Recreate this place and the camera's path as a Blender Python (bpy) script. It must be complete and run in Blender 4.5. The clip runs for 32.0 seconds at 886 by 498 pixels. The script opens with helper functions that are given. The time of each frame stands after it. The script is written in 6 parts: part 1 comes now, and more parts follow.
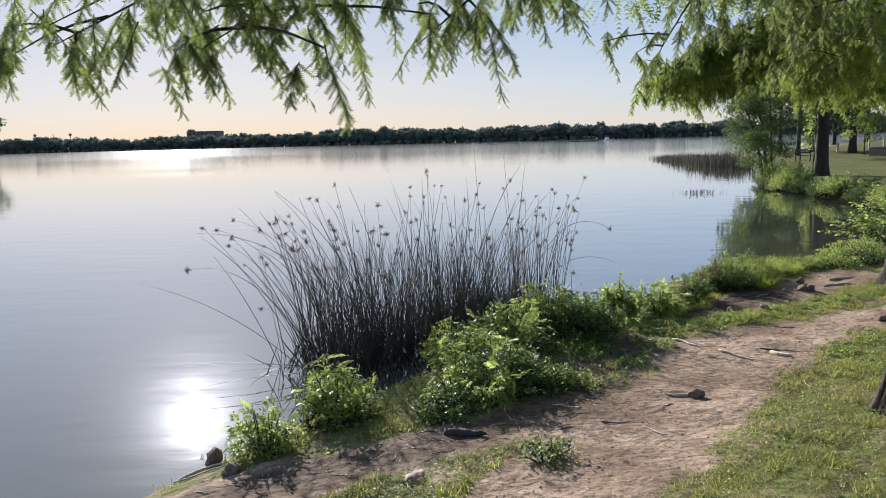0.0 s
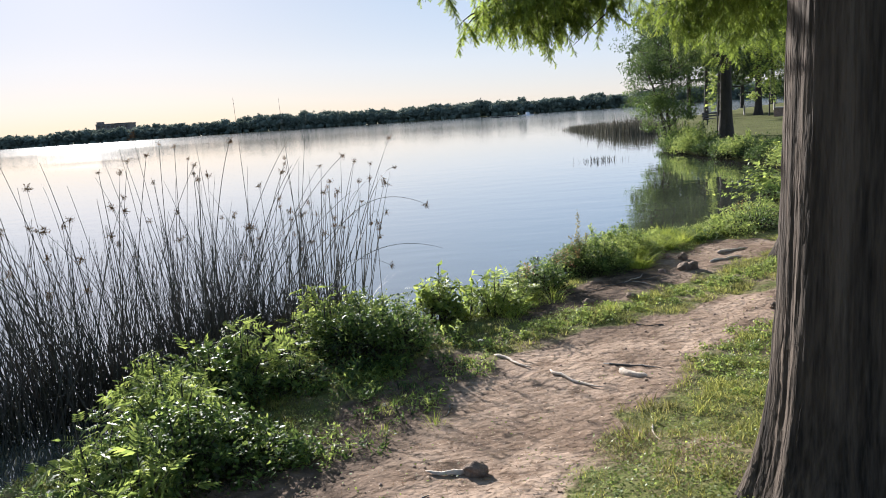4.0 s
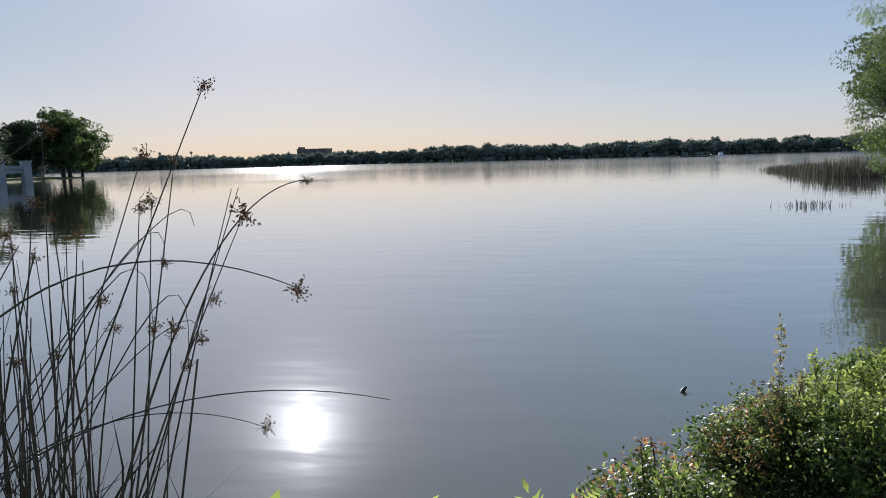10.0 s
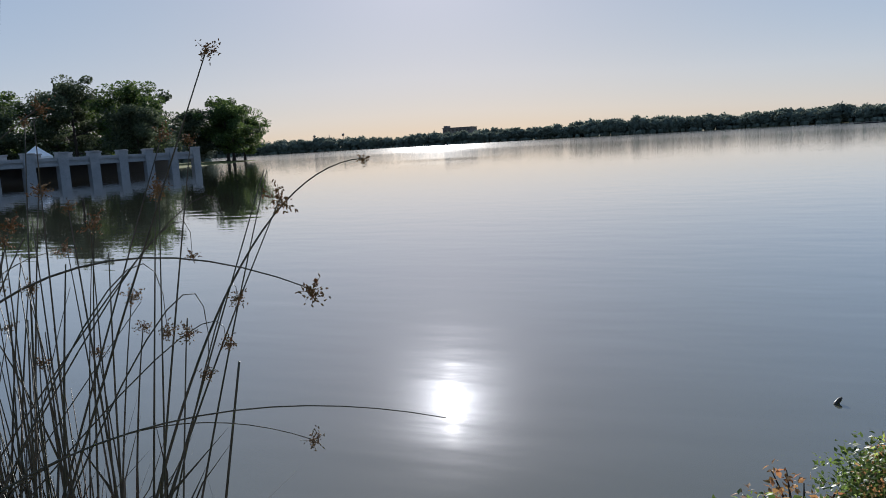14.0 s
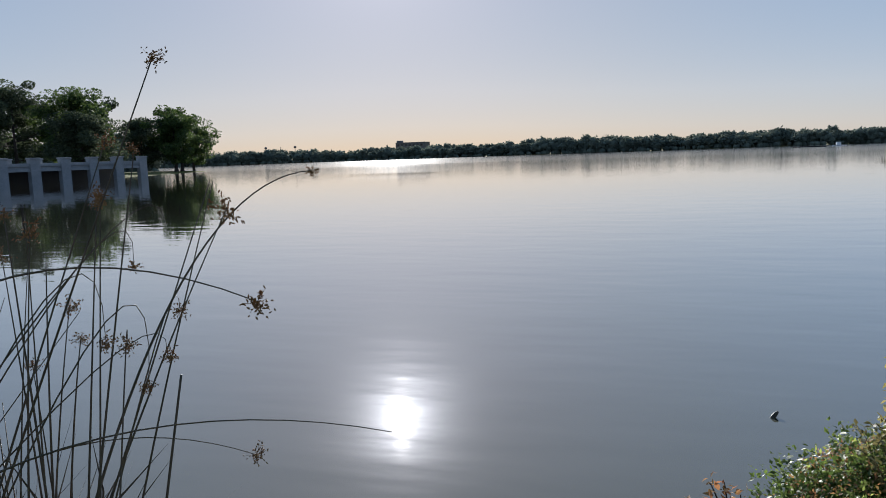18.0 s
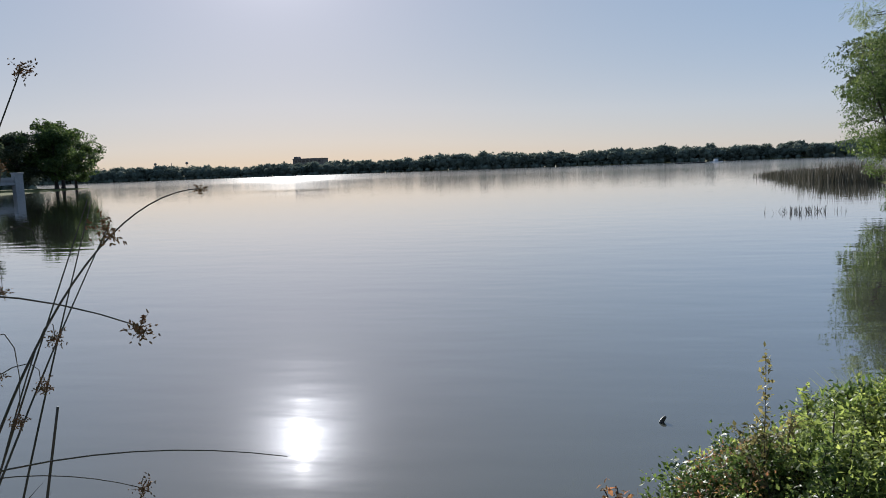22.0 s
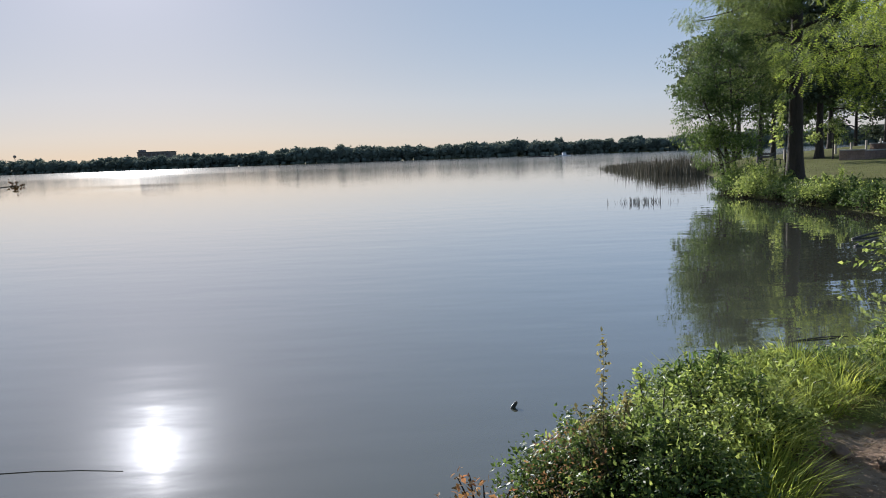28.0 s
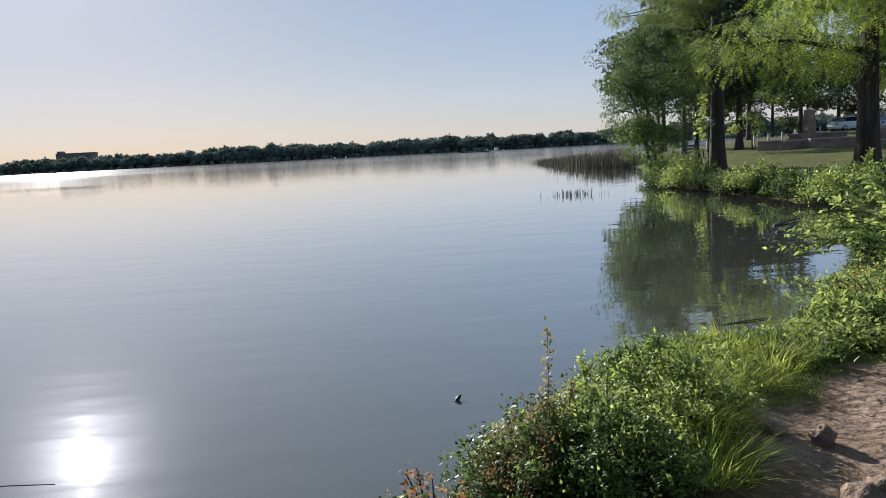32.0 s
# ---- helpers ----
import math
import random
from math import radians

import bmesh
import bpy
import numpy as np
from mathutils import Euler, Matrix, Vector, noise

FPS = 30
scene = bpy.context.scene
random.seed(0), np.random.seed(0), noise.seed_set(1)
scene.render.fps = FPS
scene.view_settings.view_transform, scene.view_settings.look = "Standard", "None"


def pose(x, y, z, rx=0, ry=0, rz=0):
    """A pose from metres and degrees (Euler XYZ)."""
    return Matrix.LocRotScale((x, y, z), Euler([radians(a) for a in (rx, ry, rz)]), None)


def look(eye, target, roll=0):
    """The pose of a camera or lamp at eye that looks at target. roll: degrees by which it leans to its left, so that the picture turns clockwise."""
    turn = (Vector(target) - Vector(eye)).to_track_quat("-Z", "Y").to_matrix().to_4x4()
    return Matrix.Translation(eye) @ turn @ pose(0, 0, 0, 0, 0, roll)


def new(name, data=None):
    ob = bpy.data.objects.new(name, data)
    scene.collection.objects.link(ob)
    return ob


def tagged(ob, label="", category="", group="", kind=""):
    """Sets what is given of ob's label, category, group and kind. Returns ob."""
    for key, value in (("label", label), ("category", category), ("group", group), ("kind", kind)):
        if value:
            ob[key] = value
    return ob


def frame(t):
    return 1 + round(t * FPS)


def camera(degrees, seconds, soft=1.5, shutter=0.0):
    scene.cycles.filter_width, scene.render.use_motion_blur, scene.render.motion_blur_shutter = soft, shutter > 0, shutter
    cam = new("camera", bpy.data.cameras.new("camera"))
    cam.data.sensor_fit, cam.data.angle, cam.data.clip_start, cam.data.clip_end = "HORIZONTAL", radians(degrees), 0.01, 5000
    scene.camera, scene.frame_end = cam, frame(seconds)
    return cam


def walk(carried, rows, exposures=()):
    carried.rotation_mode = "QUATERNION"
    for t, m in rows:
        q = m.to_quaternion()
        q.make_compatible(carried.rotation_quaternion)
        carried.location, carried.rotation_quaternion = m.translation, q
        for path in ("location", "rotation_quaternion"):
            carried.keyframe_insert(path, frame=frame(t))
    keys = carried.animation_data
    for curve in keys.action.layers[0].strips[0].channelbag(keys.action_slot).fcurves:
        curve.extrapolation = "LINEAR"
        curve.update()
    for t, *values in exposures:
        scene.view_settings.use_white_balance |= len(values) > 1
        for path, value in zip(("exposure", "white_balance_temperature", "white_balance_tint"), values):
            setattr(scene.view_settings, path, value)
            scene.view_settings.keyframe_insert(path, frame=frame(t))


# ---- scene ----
cam = camera(62.0, 32.0, soft=0.9)
METRES, EYE, TILT, LEAN, TURN = 9.6, 2.57, -8.46, 1.5, 0.0
ROWS = [
    (0.0, 0.0, 0.0, 0.0, 0.0, 0.0, -0.0),
    (0.5, 0.0074, 0.0242, 0.0013, -1.58, 1.22, 1.29),
    (1.0, 0.0159, 0.053, 0.0021, -4.21, 2.78, 2.64),
    (1.5, 0.0388, 0.0791, 0.0022, -6.49, 3.03, 2.96),
    (2.0, 0.0682, 0.1081, 0.003, -7.21, 1.81, 3.1),
    (2.5, 0.0955, 0.1411, 0.0045, -6.33, 0.09, 3.32),
    (4.5, 0.2019, 0.3207, 0.0024, -5.17, -1.64, 3.34),
    (5.0, 0.2126, 0.3785, 0.003, -5.42, -0.95, 4.18),
    (5.5, 0.2237, 0.4444, 0.0052, -5.47, 1.46, 4.3),
    (6.0, 0.2284, 0.5065, 0.007, -5.54, 2.16, 3.34),
    (6.5, 0.2428, 0.5633, 0.0125, -5.47, 2.02, 1.34),
    (7.0, 0.2505, 0.6112, 0.0145, -5.52, 1.25, 0.87),
    (7.5, 0.2675, 0.6524, 0.0201, -5.93, 0.47, 1.03),
    (8.0, 0.2846, 0.6936, 0.0263, -5.45, 0.21, 1.09),
    (8.5, 0.2941, 0.7293, 0.0312, -3.35, 0.14, 0.89),
    (9.0, 0.3096, 0.7587, 0.0341, 0.07, 0.41, 0.31),
    (9.5, 0.3237, 0.7842, 0.0391, 4.38, 0.6, -0.48),
    (10.0, 0.3306, 0.8109, 0.0392, 8.25, 1.27, -1.06),
    (10.5, 0.3411, 0.8369, 0.042, 10.14, 1.05, -0.96),
    (11.0, 0.3546, 0.8587, 0.0444, 11.3, 0.42, -0.89),
    (11.5, 0.3584, 0.869, 0.0453, 11.85, 0.05, -0.78),
    (12.0, 0.3547, 0.875, 0.0458, 12.6, -0.06, -0.53),
    (12.5, 0.3513, 0.8761, 0.0465, 14.04, 0.03, -0.28),
    (13.0, 0.351, 0.8742, 0.0462, 16.24, -0.08, -0.09),
    (13.5, 0.3509, 0.8724, 0.0459, 18.7, -0.35, -0.12),
    (15.5, 0.3501, 0.8723, 0.0441, 19.96, -1.06, -1.91),
    (16.0, 0.3506, 0.8721, 0.0441, 19.03, -0.87, -1.97),
    (16.5, 0.3512, 0.8718, 0.0447, 18.18, -0.6, -1.89),
    (17.0, 0.3517, 0.872, 0.045, 17.4, -0.26, -1.75),
    (17.5, 0.3522, 0.8718, 0.0453, 16.62, 0.14, -1.69),
    (18.0, 0.3523, 0.8717, 0.0452, 15.74, 0.54, -1.7),
    (18.5, 0.3526, 0.872, 0.0453, 14.78, 0.89, -1.69),
    (19.0, 0.353, 0.8723, 0.0454, 13.74, 1.2, -1.62),
    (19.5, 0.3532, 0.8723, 0.0455, 12.68, 1.5, -1.49),
    (20.0, 0.3536, 0.8724, 0.0455, 11.68, 1.71, -1.33),
    (20.5, 0.3544, 0.8723, 0.0456, 10.77, 1.83, -1.17),
    (21.0, 0.3545, 0.8725, 0.0458, 9.86, 1.82, -1.0),
    (21.5, 0.3539, 0.8727, 0.046, 8.94, 1.83, -0.82),
    (22.0, 0.354, 0.8728, 0.0458, 8.03, 1.93, -0.57),
    (22.5, 0.3549, 0.8731, 0.046, 7.1, 2.1, -0.36),
    (23.0, 0.3561, 0.8733, 0.0461, 6.15, 2.29, -0.15),
    (23.5, 0.3568, 0.8737, 0.0459, 5.15, 2.44, 0.05),
    (24.0, 0.3568, 0.8744, 0.0458, 4.1, 2.53, 0.27),
    (24.5, 0.3567, 0.8745, 0.0461, 3.0, 2.55, 0.48),
    (25.0, 0.3572, 0.8743, 0.046, 1.93, 2.5, 0.69),
    (25.5, 0.3575, 0.8742, 0.0461, 0.95, 2.36, 0.92),
    (26.0, 0.3582, 0.8746, 0.0461, 0.06, 2.12, 1.06),
    (26.5, 0.3588, 0.8752, 0.0462, -0.79, 1.85, 1.15),
    (28.5, 0.3589, 0.8741, 0.0467, -3.31, 1.23, 1.1),
    (29.0, 0.3597, 0.8741, 0.0466, -3.85, 1.01, 1.28),
    (29.5, 0.3598, 0.8753, 0.0464, -4.44, 0.8, 1.54),
    (30.0, 0.3595, 0.876, 0.0466, -5.06, 0.7, 1.76),
    (30.5, 0.359, 0.8757, 0.0467, -5.65, 0.74, 1.94),
    (31.0, 0.3582, 0.8755, 0.0468, -6.28, 0.84, 2.16),
    (31.5, 0.357, 0.877, 0.0462, -6.99, 0.94, 2.4),
    (32.0, 0.3559, 0.8782, 0.045, -7.76, 0.96, 2.67),
]
walk(cam, [(t, pose(0, 0, EYE, TILT, LEAN, TURN) @ pose(METRES * x, METRES * y, METRES * z, 90 + pitch, roll, yaw)) for t, x, y, z, yaw, pitch, roll in ROWS],
     exposures=[(0.0, 1.18, 5900, 12), (2.5, 1.34, 5900, 12), (4.5, 1.4, 5900, 12), (6.5, 1.34, 5900, 12), (9.0, 1.06, 5900, 12), (13.0, 0.9, 5900, 12), (19.0, 0.86, 5900, 12), (26.0, 0.9, 5900, 12), (32.0, 0.98, 5900, 12)])

# ---- light ----
SUN_AZ, SUN_EL = -19.85, 20.0            # degrees clockwise from +y, and above the horizon
world = bpy.data.worlds.new("world")
scene.world = world
world.use_nodes = True
wn, wl = world.node_tree.nodes, world.node_tree.links
sky = wn.new("ShaderNodeTexSky")
sky.sky_type, sky.sun_disc = "NISHITA", False
sky.sun_elevation, sky.sun_rotation = radians(SUN_EL), radians(SUN_AZ)
sky.air_density, sky.dust_density, sky.ozone_density, sky.altitude = 1.0, 0.15, 3.2, 100
soften = wn.new("ShaderNodeGamma")       # the film holds the bright sky back
soften.inputs["Gamma"].default_value = 0.22
tint = wn.new("ShaderNodeMix")
tint.data_type, tint.blend_type = "RGBA", "MULTIPLY"
tint.inputs[0].default_value = 1.0
tint.inputs[7].default_value = (1.94, 1.675, 1.58, 1)
rich = wn.new("ShaderNodeHueSaturation")
rich.inputs["Saturation"].default_value = 2.4
wl.new(sky.outputs[0], soften.inputs["Color"])
wl.new(soften.outputs[0], rich.inputs["Color"])
wl.new(rich.outputs[0], tint.inputs[6])
cool = wn.new("ShaderNodeMix")           # the peach haze gives way to blue away from the sun
cool.data_type, cool.blend_type = "RGBA", "MULTIPLY"
cool.inputs[7].default_value = (0.92, 0.985, 1.09, 1)
wl.new(tint.outputs[2], cool.inputs[6])
wl.new(cool.outputs[2], wn["Background"].inputs["Color"])
sd = Vector((math.sin(radians(SUN_AZ)) * math.cos(radians(SUN_EL)), math.cos(radians(SUN_AZ)) * math.cos(radians(SUN_EL)), math.sin(radians(SUN_EL))))


def sky_math(op, a, b=None):
    """One step of arithmetic in the sky's nodes."""
    m = wn.new("ShaderNodeMath")
    m.operation = op
    for i, v in enumerate((a, b)):
        if v is None:
            continue
        if isinstance(v, (int, float)):
            m.inputs[i].default_value = v
        else:
            wl.new(v, m.inputs[i])
    return m.outputs[0]


# the bright hazy ring of sky round the sun: a narrow glow inside a wide one
sky_dir = wn.new("ShaderNodeTexCoord")
toward = wn.new("ShaderNodeVectorMath")
toward.operation = "DOT_PRODUCT"
toward.inputs[1].default_value = sd
wl.new(sky_dir.outputs["Generated"], toward.inputs[0])
off_sun = sky_math("ARCCOSINE", sky_math("MINIMUM", toward.outputs["Value"], 0.999999))
away = wn.new("ShaderNodeMapRange")
away.inputs["From Min"].default_value, away.inputs["From Max"].default_value = radians(20), radians(48)
wl.new(off_sun, away.inputs["Value"])
wl.new(away.outputs[0], cool.inputs[0])
narrow = sky_math("MULTIPLY", sky_math("EXPONENT", sky_math("MULTIPLY", off_sun, -1 / radians(1.6))), 3.2)
wide = sky_math("MULTIPLY", sky_math("EXPONENT", sky_math("MULTIPLY", off_sun, -1 / radians(7.0))), 0.11)
aureole = wn.new("ShaderNodeBackground")
aureole.inputs["Color"].default_value = (1.0, 0.96, 0.93, 1)
wl.new(sky_math("ADD", narrow, wide), aureole.inputs["Strength"])
both = wn.new("ShaderNodeAddShader")
wl.new(wn["Background"].outputs[0], both.inputs[0])
wl.new(aureole.outputs[0], both.inputs[1])
wl.new(both.outputs[0], wn["World Output"].inputs["Surface"])
wn["Background"].inputs["Strength"].default_value = 0.12
sun_data = bpy.data.lights.new("sun", "SUN")
sun_data.energy, sun_data.angle, sun_data.color = 5.0, radians(0.6), (1.0, 0.93, 0.82)
sun = new("sun", sun_data)
sun.matrix_world = look(sd * 60, (0, 0, 0))


# ---- materials ----
def mat(name, base, rough=0.7, metal=0.0, vary=0.25, scale=6.0, bump=0.0, bump_scale=30.0, second=None, trans=0.0, spec=0.5, islands=False, coords="Object", stretch=(1, 1, 1)):
    """A node material: two colours mixed by noise at two scales, with relief, and light through thin leaves."""
    m = bpy.data.materials.new(name)
    m.use_nodes = True
    n, l = m.node_tree.nodes, m.node_tree.links
    b = n["Principled BSDF"]
    b.inputs["Roughness"].default_value, b.inputs["Metallic"].default_value = rough, metal
    b.inputs["Specular IOR Level"].default_value = spec
    co = n.new("ShaderNodeTexCoord")
    mp = n.new("ShaderNodeMapping")
    mp.inputs["Scale"].default_value = stretch
    l.new(co.outputs[coords], mp.inputs["Vector"])
    big, small = n.new("ShaderNodeTexNoise"), n.new("ShaderNodeTexNoise")
    big.inputs["Scale"].default_value, small.inputs["Scale"].default_value = scale, scale * 7
    big.inputs["Detail"].default_value = small.inputs["Detail"].default_value = 4
    for t in (big, small):
        l.new(mp.outputs[0], t.inputs["Vector"])
    add = n.new("ShaderNodeMath")
    add.operation = "MULTIPLY_ADD"
    add.inputs[1].default_value = 0.4
    l.new(small.outputs["Fac"], add.inputs[0])
    mul = n.new("ShaderNodeMath")
    mul.operation = "MULTIPLY"
    mul.inputs[1].default_value = 0.6
    l.new(big.outputs["Fac"], mul.inputs[0])
    l.new(mul.outputs[0], add.inputs[2])
    ramp = n.new("ShaderNodeMapRange")
    ramp.inputs["From Min"].default_value, ramp.inputs["From Max"].default_value = 0.36, 0.64
    l.new(add.outputs[0], ramp.inputs["Value"])
    mix = n.new("ShaderNodeMix")
    mix.data_type = "RGBA"
    other = second or tuple(c * (1 - vary) for c in base)
    mix.inputs[6].default_value, mix.inputs[7].default_value = (*other, 1), (*base, 1)
    l.new(ramp.outputs[0], mix.inputs[0])
    out = mix.outputs[2]
    if islands:
        geo = n.new("ShaderNodeNewGeometry")
        hsv = n.new("ShaderNodeHueSaturation")
        r1 = n.new("ShaderNodeMapRange")
        r1.inputs["To Min"].default_value, r1.inputs["To Max"].default_value = 0.62, 1.35
        l.new(geo.outputs["Random Per Island"], r1.inputs["Value"])
        l.new(r1.outputs[0], hsv.inputs["Value"])
        r2 = n.new("ShaderNodeMapRange")
        r2.inputs["To Min"].default_value, r2.inputs["To Max"].default_value = 0.515, 0.485
        l.new(geo.outputs["Random Per Island"], r2.inputs["Value"])
        l.new(r2.outputs[0], hsv.inputs["Hue"])
        l.new(out, hsv.inputs["Color"])
        out = hsv.outputs[0]
    l.new(out, b.inputs["Base Color"])
    if bump:
        bn = n.new("ShaderNodeTexNoise")
        bn.inputs["Scale"].default_value, bn.inputs["Detail"].default_value = bump_scale, 6
        l.new(mp.outputs[0], bn.inputs["Vector"])
        bp = n.new("ShaderNodeBump")
        bp.inputs["Strength"].default_value, bp.inputs["Distance"].default_value = bump, 0.03
        l.new(bn.outputs["Fac"], bp.inputs["Height"])
        l.new(bp.outputs[0], b.inputs["Normal"])
    if trans:
        tr = n.new("ShaderNodeBsdfTranslucent")
        boost = n.new("ShaderNodeHueSaturation")
        boost.inputs["Value"].default_value, boost.inputs["Hue"].default_value = 1.9, 0.486
        l.new(out, boost.inputs["Color"])
        l.new(boost.outputs[0], tr.inputs["Color"])
        ms = n.new("ShaderNodeMixShader")
        ms.inputs[0].default_value = trans
        l.new(b.outputs[0], ms.inputs[1])
        l.new(tr.outputs[0], ms.inputs[2])
        l.new(ms.outputs[0], n["Material Output"].inputs["Surface"])
    return m


M_BARK = mat("cypress_bark", (0.1, 0.076, 0.058), 0.95, scale=9, second=(0.016, 0.0125, 0.01), bump=1.0, bump_scale=46, stretch=(1, 1, 0.07), spec=0.2)
M_BARK2 = mat("grey_bark", (0.06, 0.048, 0.04), 0.95, scale=6, second=(0.028, 0.023, 0.02), bump=0.9, bump_scale=16, stretch=(1, 1, 0.2))
M_CYPRESS = mat("cypress_needles", (0.155, 0.21, 0.032), 0.6, scale=0.9, second=(0.075, 0.112, 0.02), trans=0.52, islands=True, spec=0.3)
M_LEAF = mat("broad_leaves", (0.09, 0.14, 0.03), 0.47, scale=1.5, second=(0.045, 0.078, 0.02), trans=0.42, islands=True, spec=0.3)
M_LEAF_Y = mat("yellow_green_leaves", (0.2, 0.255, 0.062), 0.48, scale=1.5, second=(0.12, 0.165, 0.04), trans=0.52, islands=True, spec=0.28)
M_LEAF_T = mat("tree_leaves", (0.062, 0.1, 0.026), 0.65, scale=0.8, second=(0.036, 0.062, 0.018), trans=0.3, islands=True, spec=0.2)
M_LEAF_D = mat("far_leaves", (0.075, 0.095, 0.052), 0.85, scale=0.3, second=(0.04, 0.055, 0.032), trans=0.24, islands=True, spec=0.2)
M_CYPRESS_D = mat("dark_cypress_needles", (0.12, 0.16, 0.042), 0.65, scale=0.7, second=(0.065, 0.092, 0.028), trans=0.46, islands=True, spec=0.2)
# Canopy colour lifted and greyed so that it carries the distance haze.
M_FAR = mat("hazed_far_canopy", (0.14, 0.165, 0.13), 0.95, scale=0.05, second=(0.105, 0.128, 0.102), trans=0.15, islands=True, spec=0.02)
# Near-black leaf colour that stands in for shade inside the shrubs.
M_INNER_SHADE = mat("inner_shade_leaves", (0.05, 0.045, 0.026), 0.9, scale=2, second=(0.028, 0.028, 0.018), trans=0.08, islands=True, spec=0.05)
M_BRONZE = mat("bronze_shoot_leaves", (0.17, 0.15, 0.055), 0.45, scale=3, second=(0.12, 0.12, 0.04), trans=0.45, islands=True)
M_LEAF_R = mat("red_leaves", (0.21, 0.1, 0.045), 0.6, scale=2, second=(0.17, 0.12, 0.04), trans=0.45, islands=True)
M_GRASS = mat("grass_blades", (0.24, 0.262, 0.062), 0.7, scale=0.9, second=(0.16, 0.155, 0.05), trans=0.5, islands=True, spec=0.15)
M_LAWN = mat("mown_lawn", (0.115, 0.13, 0.042), 0.8, scale=0.25, second=(0.075, 0.085, 0.03), trans=0.3, islands=True, spec=0.02)
M_TUFT = mat("bank_grass", (0.22, 0.27, 0.045), 0.65, scale=1.4, second=(0.15, 0.19, 0.035), trans=0.56, islands=True, spec=0.15)
M_REED = mat("bulrush_stems", (0.105, 0.084, 0.066), 0.55, scale=3, second=(0.042, 0.044, 0.032), islands=True, spec=0.35)
M_REEDBED = mat("reed_bed_blades", (0.1, 0.09, 0.062), 0.8, scale=0.6, second=(0.05, 0.052, 0.036), trans=0.12, islands=True, spec=0.2)
M_HEAD = mat("seed_heads", (0.21, 0.125, 0.06), 0.8, scale=8, second=(0.15, 0.08, 0.038), islands=True, spec=0.2)
M_WOOD = mat("drift_wood", (0.58, 0.48, 0.38), 0.85, scale=9, second=(0.38, 0.3, 0.23), bump=0.5, bump_scale=40)
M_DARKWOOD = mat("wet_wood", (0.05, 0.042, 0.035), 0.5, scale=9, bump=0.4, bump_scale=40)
M_STONE = mat("field_stone", (0.32, 0.215, 0.155), 0.85, scale=2.2, second=(0.18, 0.115, 0.085), bump=0.6, bump_scale=18)
M_CAP = mat("cap_stone", (0.42, 0.37, 0.32), 0.8, scale=3, second=(0.32, 0.27, 0.22), bump=0.3, bump_scale=25)
M_MUD = mat("mud_clod", (0.24, 0.165, 0.115), 0.95, scale=14, second=(0.11, 0.075, 0.052), bump=1.0, bump_scale=30)
M_SOIL = mat("dry_soil", (0.3, 0.205, 0.145), 0.95, scale=9, second=(0.17, 0.115, 0.08), islands=True, spec=0.1)
M_WHITE = mat("white_concrete", (0.27, 0.285, 0.3), 0.85, scale=0.7, second=(0.2, 0.21, 0.225), bump=0.2, bump_scale=8)
M_DARK = mat("dark_paint", (0.03, 0.032, 0.035), 0.6, scale=3)
M_SILVER = mat("silver_paint", (0.42, 0.46, 0.52), 0.3, metal=0.6, scale=1, vary=0.06)
M_GLASS = mat("car_glass", (0.02, 0.025, 0.03), 0.08, scale=1)
M_TYRE = mat("rubber", (0.02, 0.02, 0.02), 0.8, scale=8)
M_BRICK = mat("far_facade", (0.17, 0.15, 0.14), 0.85, scale=0.2, second=(0.13, 0.115, 0.11))
M_BOAT = mat("boat_hull", (0.75, 0.76, 0.78), 0.4, scale=1, vary=0.08)


